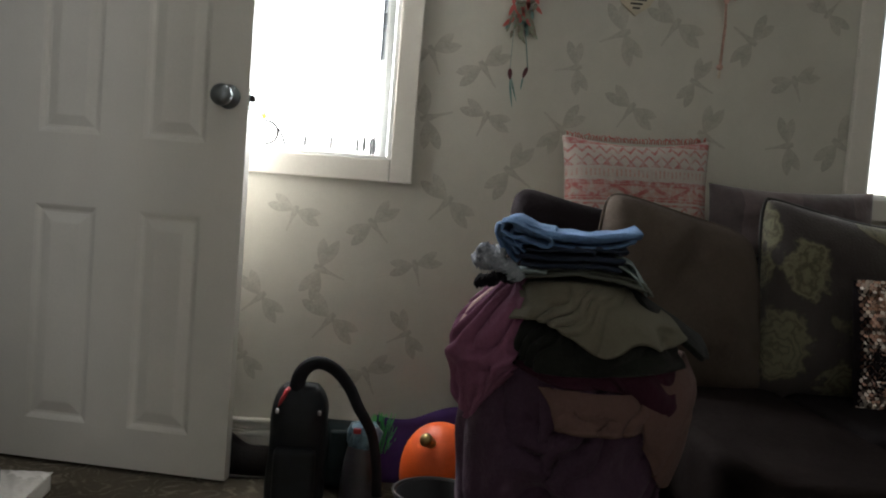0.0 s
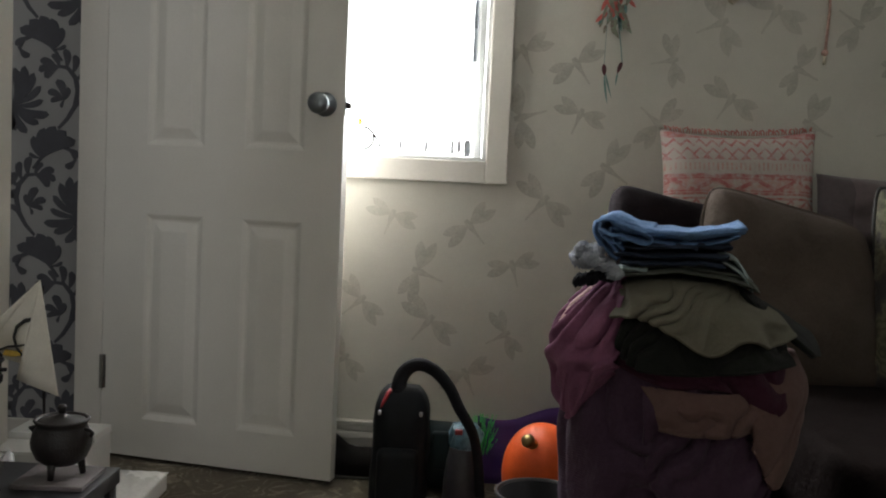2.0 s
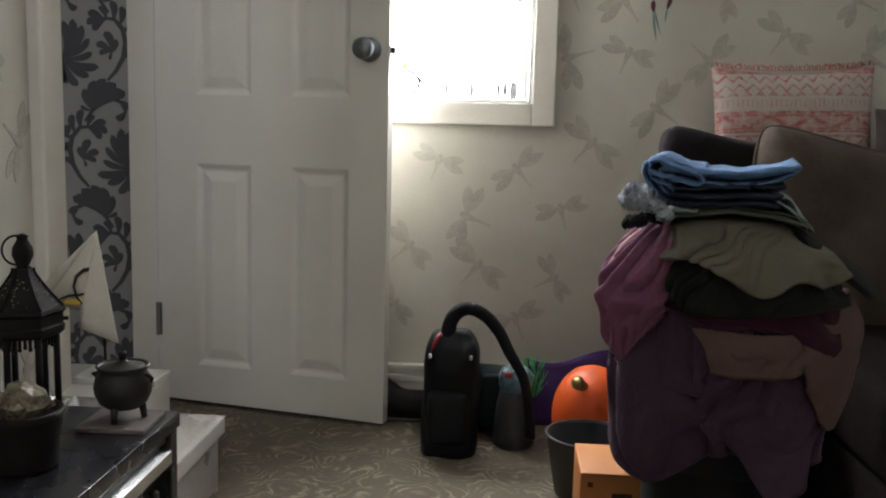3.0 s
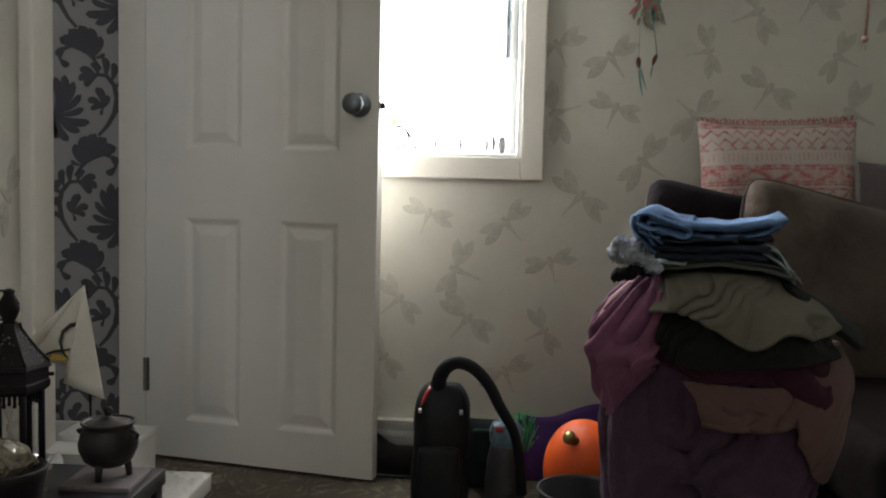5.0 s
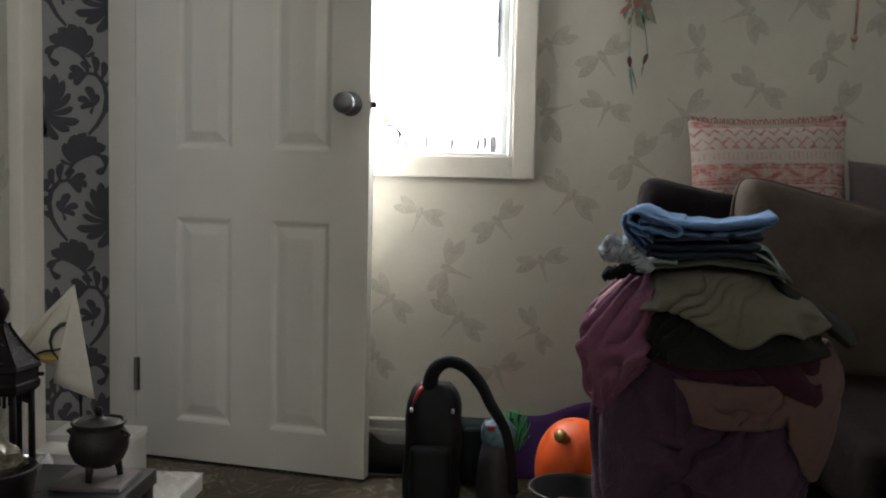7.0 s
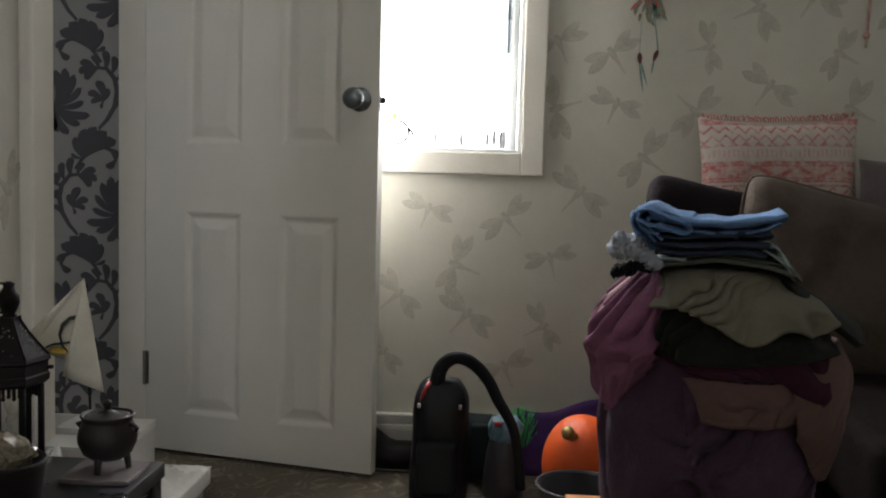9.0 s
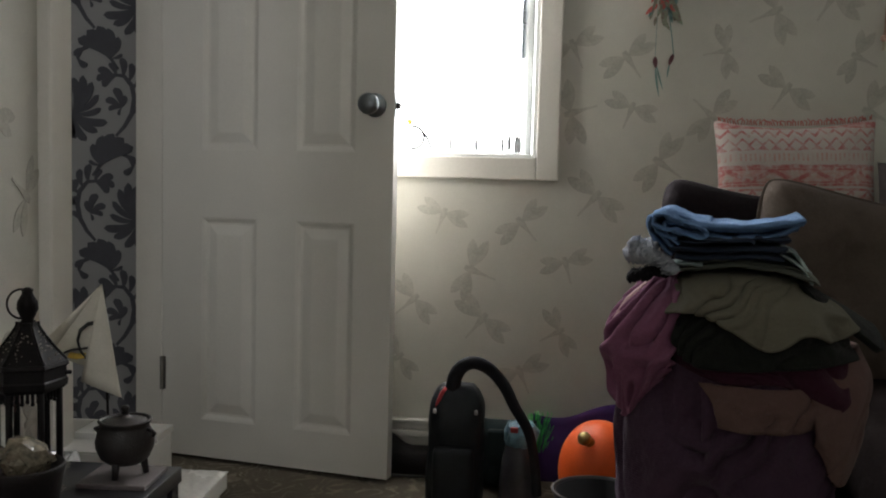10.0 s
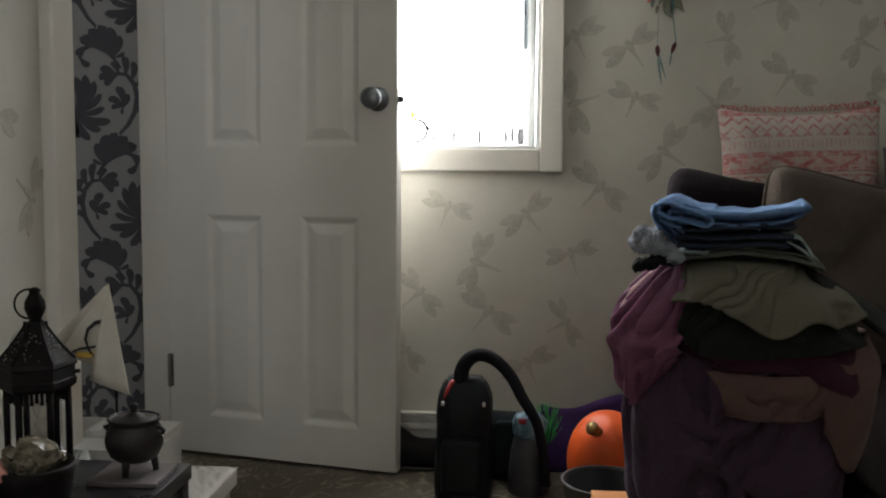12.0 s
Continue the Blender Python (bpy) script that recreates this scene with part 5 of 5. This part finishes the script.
for i in range(17):
    u = i / 16
    top = 0.178 + 0.022 * u - 0.016 * math.sin(u * 6)
    rows_.append([bm.verts.new((-0.130 + 0.28 * u, 0.045 * v - 0.05 + 0.012 * noise.noise(Vector((u * 4, v * 3, 2))), 0.002 + top * v)) for v in (k / 8 for k in range(9))])
for a, b in zip(rows_, rows_[1:]):
    for k in range(8):
        bm.faces.new((a[k], b[k], b[k + 1], a[k + 1]))
sheet = part("sheet", bm, M_PURPLE, felt)
sheet.modifiers.new("thick", "SOLIDIFY").thickness = 0.004

tuft = thing("tinsel", 0.075, 2.485, 0, "bright green tinsel tuft behind the bag", "tinsel")
bm = bmesh.new()
rng = random.Random(3)
for k in range(170):
    a, r = rng.uniform(0, 6.28), rng.uniform(0.01, 0.05)
    h = rng.uniform(0.10, 0.190)
    tube([(0.4 * r * math.cos(a), 0.3 * r * math.sin(a), 0.0), (0.8 * r * math.cos(a), 0.4 * r * math.sin(a), h * 0.7), (r * 1.2 * math.cos(a), 0.5 * r * math.sin(a), h)], 0.0010, 3, bm)
tagged(part("foil", bm, M_GREEN, tuft), kind="stuff")

shoes = thing("boot", -0.285, 2.46, 0, "worn brown boot lying by the baseboard", "boot")
bm = bmesh.new()
rings = []
for i in range(13):
    v = i / 12
    r = 0.040 * (1 - abs(2 * v - 1) ** 4) ** 0.5 + 0.008
    h = 0.045 + 0.045 * (v < 0.45) * (1 - v / 0.45)
    rings.append([bm.verts.new((-0.10 + 0.24 * v, r * math.cos(a), max(0.0, h * (0.9 + math.sin(a)) * 0.62))) for a in (2 * math.pi * k / 18 for k in range(18))])
for a, b in zip(rings, rings[1:]):
    for k in range(18):
        bm.faces.new((a[k], a[(k + 1) % 18], b[(k + 1) % 18], b[k]))
bm.faces.new(rings[0][::-1])
bm.faces.new(rings[-1])
for v in bm.verts:
    v.co.z *= 1.55
part("upper", bm, M_BOWL, shoes)
part("sole", block(-0.105, 0.145, -0.036, 0.036, 0.0, 0.012, 0.005), M_STEELDARK, shoes)


# ---- the low black cabinet and what stands on it ----
CT = 0.32
cabinet = thing("low_cabinet", 0, 0, 0, "low black lacquer cabinet with a silver edge strip", "cabinet")
part("top", block(-0.905, -0.555, 0.62, 1.478, CT - 0.026, CT, 0.0015), M_LACQUER, cabinet)
part("body", block(-0.895, -0.580, 0.64, 1.468, 0.0, CT - 0.026, 0.003), M_LACQUER, cabinet, smooth=False)
bm = plate([(-0.5795, CT - 0.080), (-0.5795, CT - 0.050), (-0.575, CT - 0.0495), (-0.556, CT - 0.0590), (-0.556, CT - 0.080)], 0.66, 1.440)
part("edge_strip", bm, M_SILVER, cabinet, "polished silver ledge strip", smooth=False)
part("edge_strip", block(-0.5795, -0.566, 0.66, 1.440, CT - 0.044, CT - 0.036, 0.002), M_CHROME, cabinet, "thin chrome strip")
part("end_post", block(-0.5795, -0.557, 1.4405, 1.468, 0.0, CT - 0.0265, 0.002), M_LACQUER, cabinet, smooth=False)
part("knob", lathe([(0.004, 0), (0.004, 0.006), (0.007, 0.010), (0.004, 0.015)], 14, None, Matrix.Translation((-0.580, 1.40, 0.20)) @ Matrix.Rotation(radians(90), 4, "Y")), M_STEELDARK, cabinet)

tile = tagged(link("slate_tile", block(-0.054, 0.058, -0.050, 0.056, 0, 0.008, 0.002), M_TILE, False), "thin mauve slate tile under the cauldron", "tile")
tile.matrix_basis = pose(-0.626, 1.397, CT, 0, 0, 2)
pot = thing("cauldron", -0.622, 1.402, CT + 0.009, "small black cast-iron cauldron with a lid and three legs", "cauldron")
pot.scale = (0.89, 0.89, 0.90)
prof = [(0.012, 0.020), (0.030, 0.022), (0.043, 0.032), (0.051, 0.050), (0.0525, 0.062), (0.049, 0.078), (0.0435, 0.088), (0.0435, 0.093), (0.048, 0.099), (0.047, 0.102), (0.041, 0.101), (0.039, 0.09)]
part("bowl", lathe(prof, 40), M_IRON, pot)
pot_lid = part("lid", lathe([(0.0405, 0.094), (0.041, 0.0985), (0.034, 0.1005), (0.020, 0.1035), (0.009, 0.108), (0.004, 0.113)], 36), M_LID, pot, "flat iron lid sunk in the rim, lightened for its sheen")
part("knob", lathe([(0.007, 0.112), (0.0055, 0.117), (0.008, 0.121), (0.006, 0.126), (0.002, 0.127)], 20), M_IRON, pot_lid)
for a in (-95, 25, 145):
    x, y = 0.031 * math.cos(radians(a)), 0.031 * math.sin(radians(a))
    part("leg", tube([(x, y, 0.034), (x * 1.10, y * 1.10, 0.016), (x * 1.18, y * 1.18, 0.0)], lambda q: 0.0078 - 0.0024 * q, 10), M_IRON, pot)
for s in (-1, 1):
    part("ear", tube([(s * 0.044, -0.006, 0.086), (s * 0.054, -0.006, 0.083), (s * 0.054, 0.004, 0.076), (s * 0.050, 0.006, 0.070)], 0.0035, 8), M_IRON, pot)


def lantern(x, y, z):
    lamp = thing("lantern", x, y, z, "black pierced-metal lantern with a ring on top", "lantern", rz=22)
    part("base", lathe([(0.058, 0.0), (0.060, 0.006), (0.056, 0.014), (0.050, 0.018)], 6), M_LANTERN, lamp, smooth=False)
    for k in range(6):
        a = radians(60 * k)
        c = Vector((0.052 * math.cos(a), 0.052 * math.sin(a), 0))
        part("post", tube([c + Vector((0, 0, 0.014)), c + Vector((0, 0, 0.150))], 0.0066, 6), M_LANTERN, lamp)
        b = radians(60 * k + 60)
        d = Vector((0.052 * math.cos(b), 0.052 * math.sin(b), 0))
        bm = bmesh.new()
        for j in range(6):
            p = c.lerp(d, (j + 0.5) / 6)
            tube([p + Vector((0, 0, 0.150)), p + Vector((0, 0, 0.138)), p + Vector((0, 0, 0.128 + 0.004 * (j % 2)))], lambda q: 0.0036 - 0.0008 * q, 6, bm)
            bmesh.ops.create_icosphere(bm, subdivisions=1, radius=0.0042, matrix=Matrix.Translation(p + Vector((0, 0, 0.127 + 0.004 * (j % 2)))))
        part("fringe", bm, M_LANTERN, lamp, "pierced metal fringe")
        p0, p1 = c * 0.97, d * 0.97
        bm = bmesh.new()
        vs = [bm.verts.new(v) for v in (p0 + Vector((0, 0, 0.016)), p1 + Vector((0, 0, 0.016)), p1 + Vector((0, 0, 0.15)), p0 + Vector((0, 0, 0.15)))]
        bm.faces.new(vs)
        g = part("pane", bm, M_GLASS, lamp, smooth=False)
        g.modifiers.new("thick", "SOLIDIFY").thickness = 0.0015
        g.visible_shadow = False
    part("collar", lathe([(0.060, 0.144), (0.067, 0.150), (0.068, 0.160), (0.065, 0.163), (0.065, 0.180), (0.070, 0.184), (0.068, 0.190), (0.060, 0.192)], 6), M_LANTERN, lamp, smooth=False)
    roof = [(0.066, 0.190), (0.058, 0.198), (0.046, 0.211), (0.032, 0.228), (0.022, 0.242), (0.019, 0.247), (0.018, 0.254)]
    roof_ = part("roof", lathe(roof, 6), M_LANTERN, lamp, smooth=False)
    rng = random.Random(9)
    # Small beads of lighter metal stand for glints on the pierced roof.
    bm = bmesh.new()
    for k in range(190):
        q = rng.random()
        r0, z0 = 0.061 - 0.037 * q, 0.194 + 0.045 * q
        a = rng.uniform(0, 2 * math.pi)
        bmesh.ops.create_icosphere(bm, subdivisions=1, radius=rng.uniform(0.0008, 0.0018), matrix=Matrix.Translation(((r0 - 0.003) * math.cos(a), (r0 - 0.003) * math.sin(a), z0)))
    for k in range(6):
        a = radians(60 * k)
        part("rib", tube([(r * math.cos(a), r * math.sin(a), z + 0.001) for r, z in roof], 0.0026, 6), M_LANTERN, roof_)
    tagged(part("roof_glints", bm, M_GLINT, roof_, "bright beads standing for glints on the pierced roof"), kind="stuff")
    part("finial", lathe([(0.014, 0.252), (0.010, 0.258), (0.013, 0.264), (0.0185, 0.276), (0.0175, 0.288), (0.010, 0.300), (0.009, 0.303), (0.011, 0.307), (0.004, 0.311)], 20), M_LANTERN, lamp)
    part("ring", tube(arc(-0.010, 0.0, 0.284, 0.024, 40, 320, 24), 0.0019, 8), M_LANTERN, lamp, "open carrying ring")
    part("catch", block(0.058, 0.074, -0.004, 0.004, 0.166, 0.172, 0.002), M_LANTERN, lamp)
    lamp.scale = (0.90, 0.90, 1.0)
    return lamp


lantern(-0.785, 1.40, CT)

rock = thing("crystal_cluster", -0.683, 1.20, CT, "rough quartz cluster on a dark carved bowl", "crystal")
part("bowl", lathe([(0.044, 0.0), (0.048, 0.004), (0.050, 0.040), (0.055, 0.070), (0.058, 0.084), (0.055, 0.087), (0.047, 0.076), (0.02, 0.068)], 32), M_BOWL, rock)
rng = random.Random(12)
bm = bmesh.new()
bmesh.ops.create_icosphere(bm, subdivisions=2, radius=0.036, matrix=Matrix.Translation((0.004, 0, 0.092)))
for v in bm.verts:
    v.co += (v.co - Vector((0.004, 0, 0.092))) * (0.34 * noise.noise(v.co * 45) - 0.04)
part("geode", bm, M_QUARTZ, rock, "rounded cloudy quartz stone", smooth=False)
for k in range(13):
    a, r = rng.uniform(0, 6.28), rng.uniform(0.024, 0.040)
    bm = bmesh.new()
    made = bmesh.ops.create_icosphere(bm, subdivisions=1, radius=rng.uniform(0.007, 0.013), matrix=Matrix.Translation((r * math.cos(a), r * math.sin(a), 0.088 + rng.uniform(0, 0.012))))["verts"]
    for v in made:
        v.co += Vector((rng.uniform(-1, 1), rng.uniform(-1, 1), rng.uniform(-1, 1))) * 0.003
    part("quartz", bm, M_QUARTZ, rock, smooth=False)

salt = thing("candle_holder", -0.728, 1.15, CT, "pink salt-stone candle holder with rough sides", "candle holder")
part("foot", lathe([(0.033, 0.0), (0.037, 0.004), (0.036, 0.013), (0.029, 0.017)], 28), M_PLAQUE, salt, "sandy stone foot")
part("base", lathe([(0.026, 0.0172), (0.028, 0.022), (0.028, 0.045), (0.032, 0.068), (0.028, 0.072)], 24), M_BOWL, salt, "dark turned wooden base")
bm = lathe([(0.026, 0.070), (0.031, 0.076), (0.030, 0.086), (0.022, 0.098), (0.010, 0.102)], 14)
for v in bm.verts:
    v.co += Vector((noise.noise(v.co * 50), noise.noise(v.co * 50 + Vector((5, 0, 0))), 0.5 * noise.noise(v.co * 50 + Vector((0, 7, 0))))) * 0.008
part("stone", bm, M_PINK, salt, smooth=False)

# The paper pennant on its stick.
pennant = thing("paper_pennant", -0.735, 1.55, 0, "folded cream paper pennant with a black curve print", "pennant")
O = Vector((-0.735, 1.55, 0))
A, B, C, D = Vector((-0.730, 1.55, 0.622)), Vector((-0.842, 1.535, 0.504)), Vector((-0.762, 1.555, 0.470)), Vector((-0.692, 1.545, 0.418))
E2 = Vector((-0.776, 1.51, 0.462))


def sheet_of(corners, bend=0.006, n=10):
    """A slightly bowed paper panel between three corners."""
    p, q, r = corners
    nrm = (q - p).cross(r - p).normalized()
    out = bmesh.new()
    rows2 = []
    for i in range(n + 1):
        a = i / n
        s0, s1 = p.lerp(q, a), p.lerp(r, a)
        rows2.append([out.verts.new(s0.lerp(s1, j / n) - O + nrm * bend * math.sin(math.pi * j / n) * a) for j in range(n + 1)])
    for u, w in zip(rows2, rows2[1:]):
        for j in range(n):
            out.faces.new((u[j], u[j + 1], w[j + 1], w[j]))
    bmesh.ops.remove_doubles(out, verts=out.verts, dist=0.0002)
    return out


for corners, nm in (((A, B, C), "panel"), ((A, E2.lerp(D, 0.25), D), "panel")):
    ob = part(nm, sheet_of(corners), M_PAPER, pennant)
    ob.modifiers.new("thick", "SOLIDIFY").thickness = 0.0012
band_ = part("folded_border", sheet_of((A + Vector((0, -0.004, 0)), B + Vector((0, -0.004, 0)), B.lerp(C, 0.36) + Vector((0, -0.005, 0.012))), 0.004), M_PAPER, pennant, "folded paper border")
band_.modifiers.new("thick", "SOLIDIFY").thickness = 0.0015
curve = [(-0.735, 1.545, 0.553), (-0.752, 1.541, 0.550), (-0.766, 1.540, 0.538), (-0.771, 1.540, 0.520), (-0.766, 1.540, 0.502), (-0.754, 1.540, 0.486)]
part("print", tube([Vector(p) - O for p in curve], 0.0050, 8, flat=0.4), M_INK, pennant, "black curved line")
part("print", tube([Vector(p) - O for p in ((-0.795, 1.538, 0.497), (-0.78, 1.538, 0.503), (-0.764, 1.538, 0.505), (-0.748, 1.538, 0.508))], 0.0026, 6, flat=0.4), M_INK, pennant, "black curved line")
part("print", tube([Vector(p) - O for p in ((-0.787, 1.539, 0.493), (-0.772, 1.539, 0.491), (-0.757, 1.539, 0.493))], 0.0065, 8, flat=0.25), M_YELLOW, pennant, "yellow patch")
part("stick", tube([Vector((0.02, 0.012, 0.0)), Vector((0.012, 0.012, 0.30)), Vector((0.005, 0.008, 0.61))], 0.0025, 8), M_BOWL, pennant, "thin wooden stick")

# White boxes behind the cabinet.
carton = thing("cardboard_box", -0.866, 1.90, 0, "white cardboard box with slotted flaps", "box")
part("body", block(-0.092, 0.093, -0.095, 0.095, 0, 0.226, 0.003), M_CARD, carton, smooth=False)
part("flap", block(-0.094, 0.095, -0.098, -0.012, 0.227, 0.231, 0.001), M_CARD, carton, smooth=False)
part("flap", block(-0.094, 0.095, 0.0, 0.098, 0.2275, 0.243, 0.002), M_CARD, carton, smooth=False)
film = thing("plastic_bag", -0.868, 1.645, 0, "crumpled translucent plastic bag on the floor", "bag")
bm = bmesh.new()
bmesh.ops.create_icosphere(bm, subdivisions=4, radius=1.0)
for v in bm.verts:
    q = 1 + 0.35 * noise.noise(v.co * 2.2) + 0.18 * noise.noise(v.co * 6)
    v.co = Vector((v.co.x * 0.058 * q, v.co.y * 0.090 * q, max(0.0, 0.135 + v.co.z * 0.135 * q)))
part("film", bm, M_PLASTICBAG, film)

def crumpled(x0, x1, y0, y1, z, high, n=44, m=70):
    """A thin sheet lying flat, creased in long slanting ridges."""
    bm = bmesh.new()
    skins = []
    for low in (True, False):
        skins.append([[bm.verts.new((x0 + (x1 - x0) * i / n, y0 + (y1 - y0) * j / m, z if low else z + 0.001 + high * ((1 - abs(noise.noise(Vector((i * 0.16 + j * 0.12, j * 0.02 - i * 0.02, 3.0)))) * 2.2) * 0.5 + 0.5) * min(1, i / 3, (n - i) / 3, j / 3, (m - j) / 3))) for j in range(m + 1)] for i in range(n + 1)])
    for g in skins:
        for i in range(n):
            for j in range(m):
                bm.faces.new((g[i][j], g[i + 1][j], g[i + 1][j + 1], g[i][j + 1]))
    a, b = skins
    rim = [(i, 0) for i in range(n)] + [(n, j) for j in range(m)] + [(i, m) for i in range(n, 0, -1)] + [(0, j) for j in range(m, 0, -1)]
    for (i, j), (k, l) in zip(rim, rim[1:] + rim[:1]):
        bm.faces.new((a[i][j], a[k][l], b[k][l], b[i][j]))
    return bm


drawers = thing("storage_drawers", -0.73, 1.74, 0, "small white plastic drawer unit with frosted drawers", "drawers")
part("top", block(-0.065, 0.118, -0.19, 0.165, 0.130, 0.168, 0.006, 3), M_TUB, drawers)
part("wrapping", crumpled(-0.067, 0.120, -0.192, 0.167, 0.1684, 0.006), M_WRAP, drawers, "creased plastic wrapping")
part("drawer", block(-0.058, 0.106, -0.18, 0.155, 0.006, 0.129, 0.006), M_FROST, drawers, "frosted plastic drawer")
for sx in (-0.045, 0.095):
    for sy in (-0.17, 0.145):
        part("foot", block(sx - 0.010, sx + 0.010, sy - 0.01, sy + 0.01, 0.0, 0.010, 0.002), M_TUB, drawers, smooth=False)

# ---- on the wall ----
def feather(bm, top, length, width, turn, m=None):
    plate(leaf(length, width, 0.05, 9), -0.0008, 0.0008, bm, Matrix.Translation(top) @ Matrix.Rotation(radians(turn), 4, "Y"))


catcher = thing("dream_catcher", 0.400, WALL_Y - 0.012, 1.42, "colourful dream catcher with wine and teal feathers", "dream catcher")
ring = tube(arc(0, 0, 0, 0.055, 0, 360, 36), 0.005, 8)
part("hoop", ring, M_BEADMIX, catcher, "hoop wrapped in coloured wool")
bm = bmesh.new()
for k in range(12):
    a, b = radians(30 * k), radians(30 * k + 120)
    tube([(0.052 * math.cos(a), 0, 0.052 * math.sin(a)), (0.052 * math.cos(b), 0, 0.052 * math.sin(b))], 0.0008, 4, bm)
part("web", bm, M_FEATHER_B, catcher)
part("cord", tube([(0, 0.004, 0.055), (0, 0.006, 0.22)], 0.0012, 5), M_BEADMIX, catcher)
bm = bmesh.new()
rng = random.Random(2)
for k in range(30):
    x, z = rng.uniform(-0.038, 0.038), rng.uniform(-0.14, -0.05)
    feather(bm, (x, rng.uniform(-0.012, 0.0), z), rng.uniform(0.02, 0.05), rng.uniform(0.008, 0.014), 90 + rng.uniform(-45, 45))
part("wool_tuft", bm, M_BEADMIX, catcher, "bundle of coloured wool and beads", smooth=False)
bm = bmesh.new()
for k in range(10):
    feather(bm, (rng.uniform(-0.036, 0.036), -0.006, rng.uniform(-0.13, -0.05)), rng.uniform(0.025, 0.045), 0.010, 90 + rng.uniform(-40, 40))
part("teal_tuft", bm, M_FEATHER_B, catcher, "teal feather down", smooth=False)
bm = bmesh.new()
for k in range(16):
    feather(bm, (rng.uniform(-0.034, 0.034), -0.009, rng.uniform(-0.11, -0.02)), rng.uniform(0.02, 0.04), 0.011, 90 + rng.uniform(-50, 50))
part("pink_tuft", bm, M_CORALTRIM, catcher, "pink wool strands", smooth=False)
part("string", tube([(-0.022, 0, -0.10), (-0.024, 0, -0.245)], 0.0008, 5), M_FEATHER_B, catcher)
part("string", tube([(0.010, 0, -0.13), (0.020, 0, -0.19), (0.026, 0, -0.235)], 0.0016, 5), M_FEATHER_B, catcher)
for x, z, l, w, a in ((-0.024, -0.240, 0.034, 0.013, 88), (0.026, -0.232, 0.036, 0.012, 112)):
    bm = bmesh.new()
    feather(bm, (x, 0, z), l, w, a)
    part("feather", bm, M_FEATHER_A, catcher, "dark wine feather", smooth=False)
for x, z, l, w, a in ((-0.022, -0.268, 0.085, 0.006, 84), (-0.020, -0.262, 0.075, 0.005, 76), (0.016, -0.26, 0.04, 0.005, 100)):
    bm = bmesh.new()
    feather(bm, (x, 0.001, z), l, w, a)
    part("feather", bm, M_FEATHER_B, catcher, "slim teal feather", smooth=False)

hanging = thing("wall_hanging", 0.987, WALL_Y - 0.012, 1.455, "coral yarn wall hanging with a beaded tassel", "wall hanging")
bm = bmesh.new()
for k in range(40):
    a = 2 * math.pi * k / 40
    r = 0.032 + 0.006 * math.sin(7 * a)
    tube([(0.010 * math.cos(a), 0, 0.010 * math.sin(a)), (r * math.cos(a), -0.003, r * math.sin(a))], 0.0028, 5, bm)
part("rosette", bm, M_CORALYARN, hanging, "rosette of coral yarn")
part("cord", tube([(0.0, 0, -0.03), (0.004, 0, -0.10), (0.0, 0, -0.215)], 0.0065, 6, flat=0.5), M_CORALYARN, hanging)
part("bead", lathe([(0.003, -0.009), (0.008, -0.005), (0.010, 0.0), (0.008, 0.006), (0.003, 0.009)], 14, None, Matrix.Translation((-0.001, 0, -0.218))), M_CORALYARN, hanging, "coral wool bead")
part("tassel", tube([(0, 0, -0.228), (-0.001, 0, -0.25)], 0.004, 6), M_PLAQUE, hanging)

sign = thing("plaque", 0.725, WALL_Y - 0.006, 1.412, "cream shield-shaped wall plaque with small dark lettering", "plaque")
part("board", plate([(-0.052, 0.06), (0.052, 0.06), (0.052, 0.0), (0.040, -0.022), (0.0, -0.052), (-0.040, -0.022), (-0.052, 0.0)], -0.004, 0.004), M_PLAQUE, sign, smooth=False)
for w, z in ((0.062, 0.028), (0.054, 0.008), (0.058, -0.006), (0.036, -0.018), (0.022, -0.030)):
    part("lettering", block(-w / 2, w / 2, -0.0050, -0.0041, z - 0.0028, z + 0.0028), M_INK, sign, smooth=False)

# Drops and an ornament hanging in the window.
for k, (x, z, s) in enumerate(((-0.187, 0.932, 1.0), (-0.114, 0.932, 1.1), (-0.039, 0.932, 1.1), (-0.020, 0.938, 1.2), (0.000, 0.934, 1.35), (0.007, 0.932, 1.2))):
    drop = thing("window_crystal", x * 1.012, WALL_Y + 0.045 + 0.004 * (k % 2), z, "smoky glass drop hanging in the window", "crystal", "drops in the window")
    part("drop", lathe([(0.0006, 0.025 * s), (0.0026, 0.017 * s), (0.0048 * s, 0.004 * s), (0.0056 * s, -0.006 * s), (0.0042 * s, -0.017 * s), (0.001, -0.023 * s)], 10), M_DROP, drop, smooth=False)
    part("thread", tube([(0, 0, 0.023 * s), (0, 0, 1.835 - z)], 0.0004, 4), M_GLASS, drop)
catch = thing("sun_catcher", -0.300, WALL_Y + 0.045, 0.945, "wire sun catcher with a yellow bead in the window", "sun catcher")
part("wire", tube(arc(0, 0, 0, 0.032, -100, 100, 24), 0.0036, 6), M_BOWL, catch)
part("wire", tube([(0.020, 0, 0.026), (0.042, 0, 0.0), (0.056, 0, -0.034)], 0.0036, 6), M_BOWL, catch)
part("bead", lathe([(0.002, -0.012), (0.010, 0.0), (0.002, 0.012)], 12, None, Matrix.Translation((-0.010, 0, 0.046))), M_YELLOW, catch)
part("thread", tube([(-0.010, 0, 0.05), (-0.010, 0, 1.835 - 0.945)], 0.0004, 4), M_GLASS, catch)
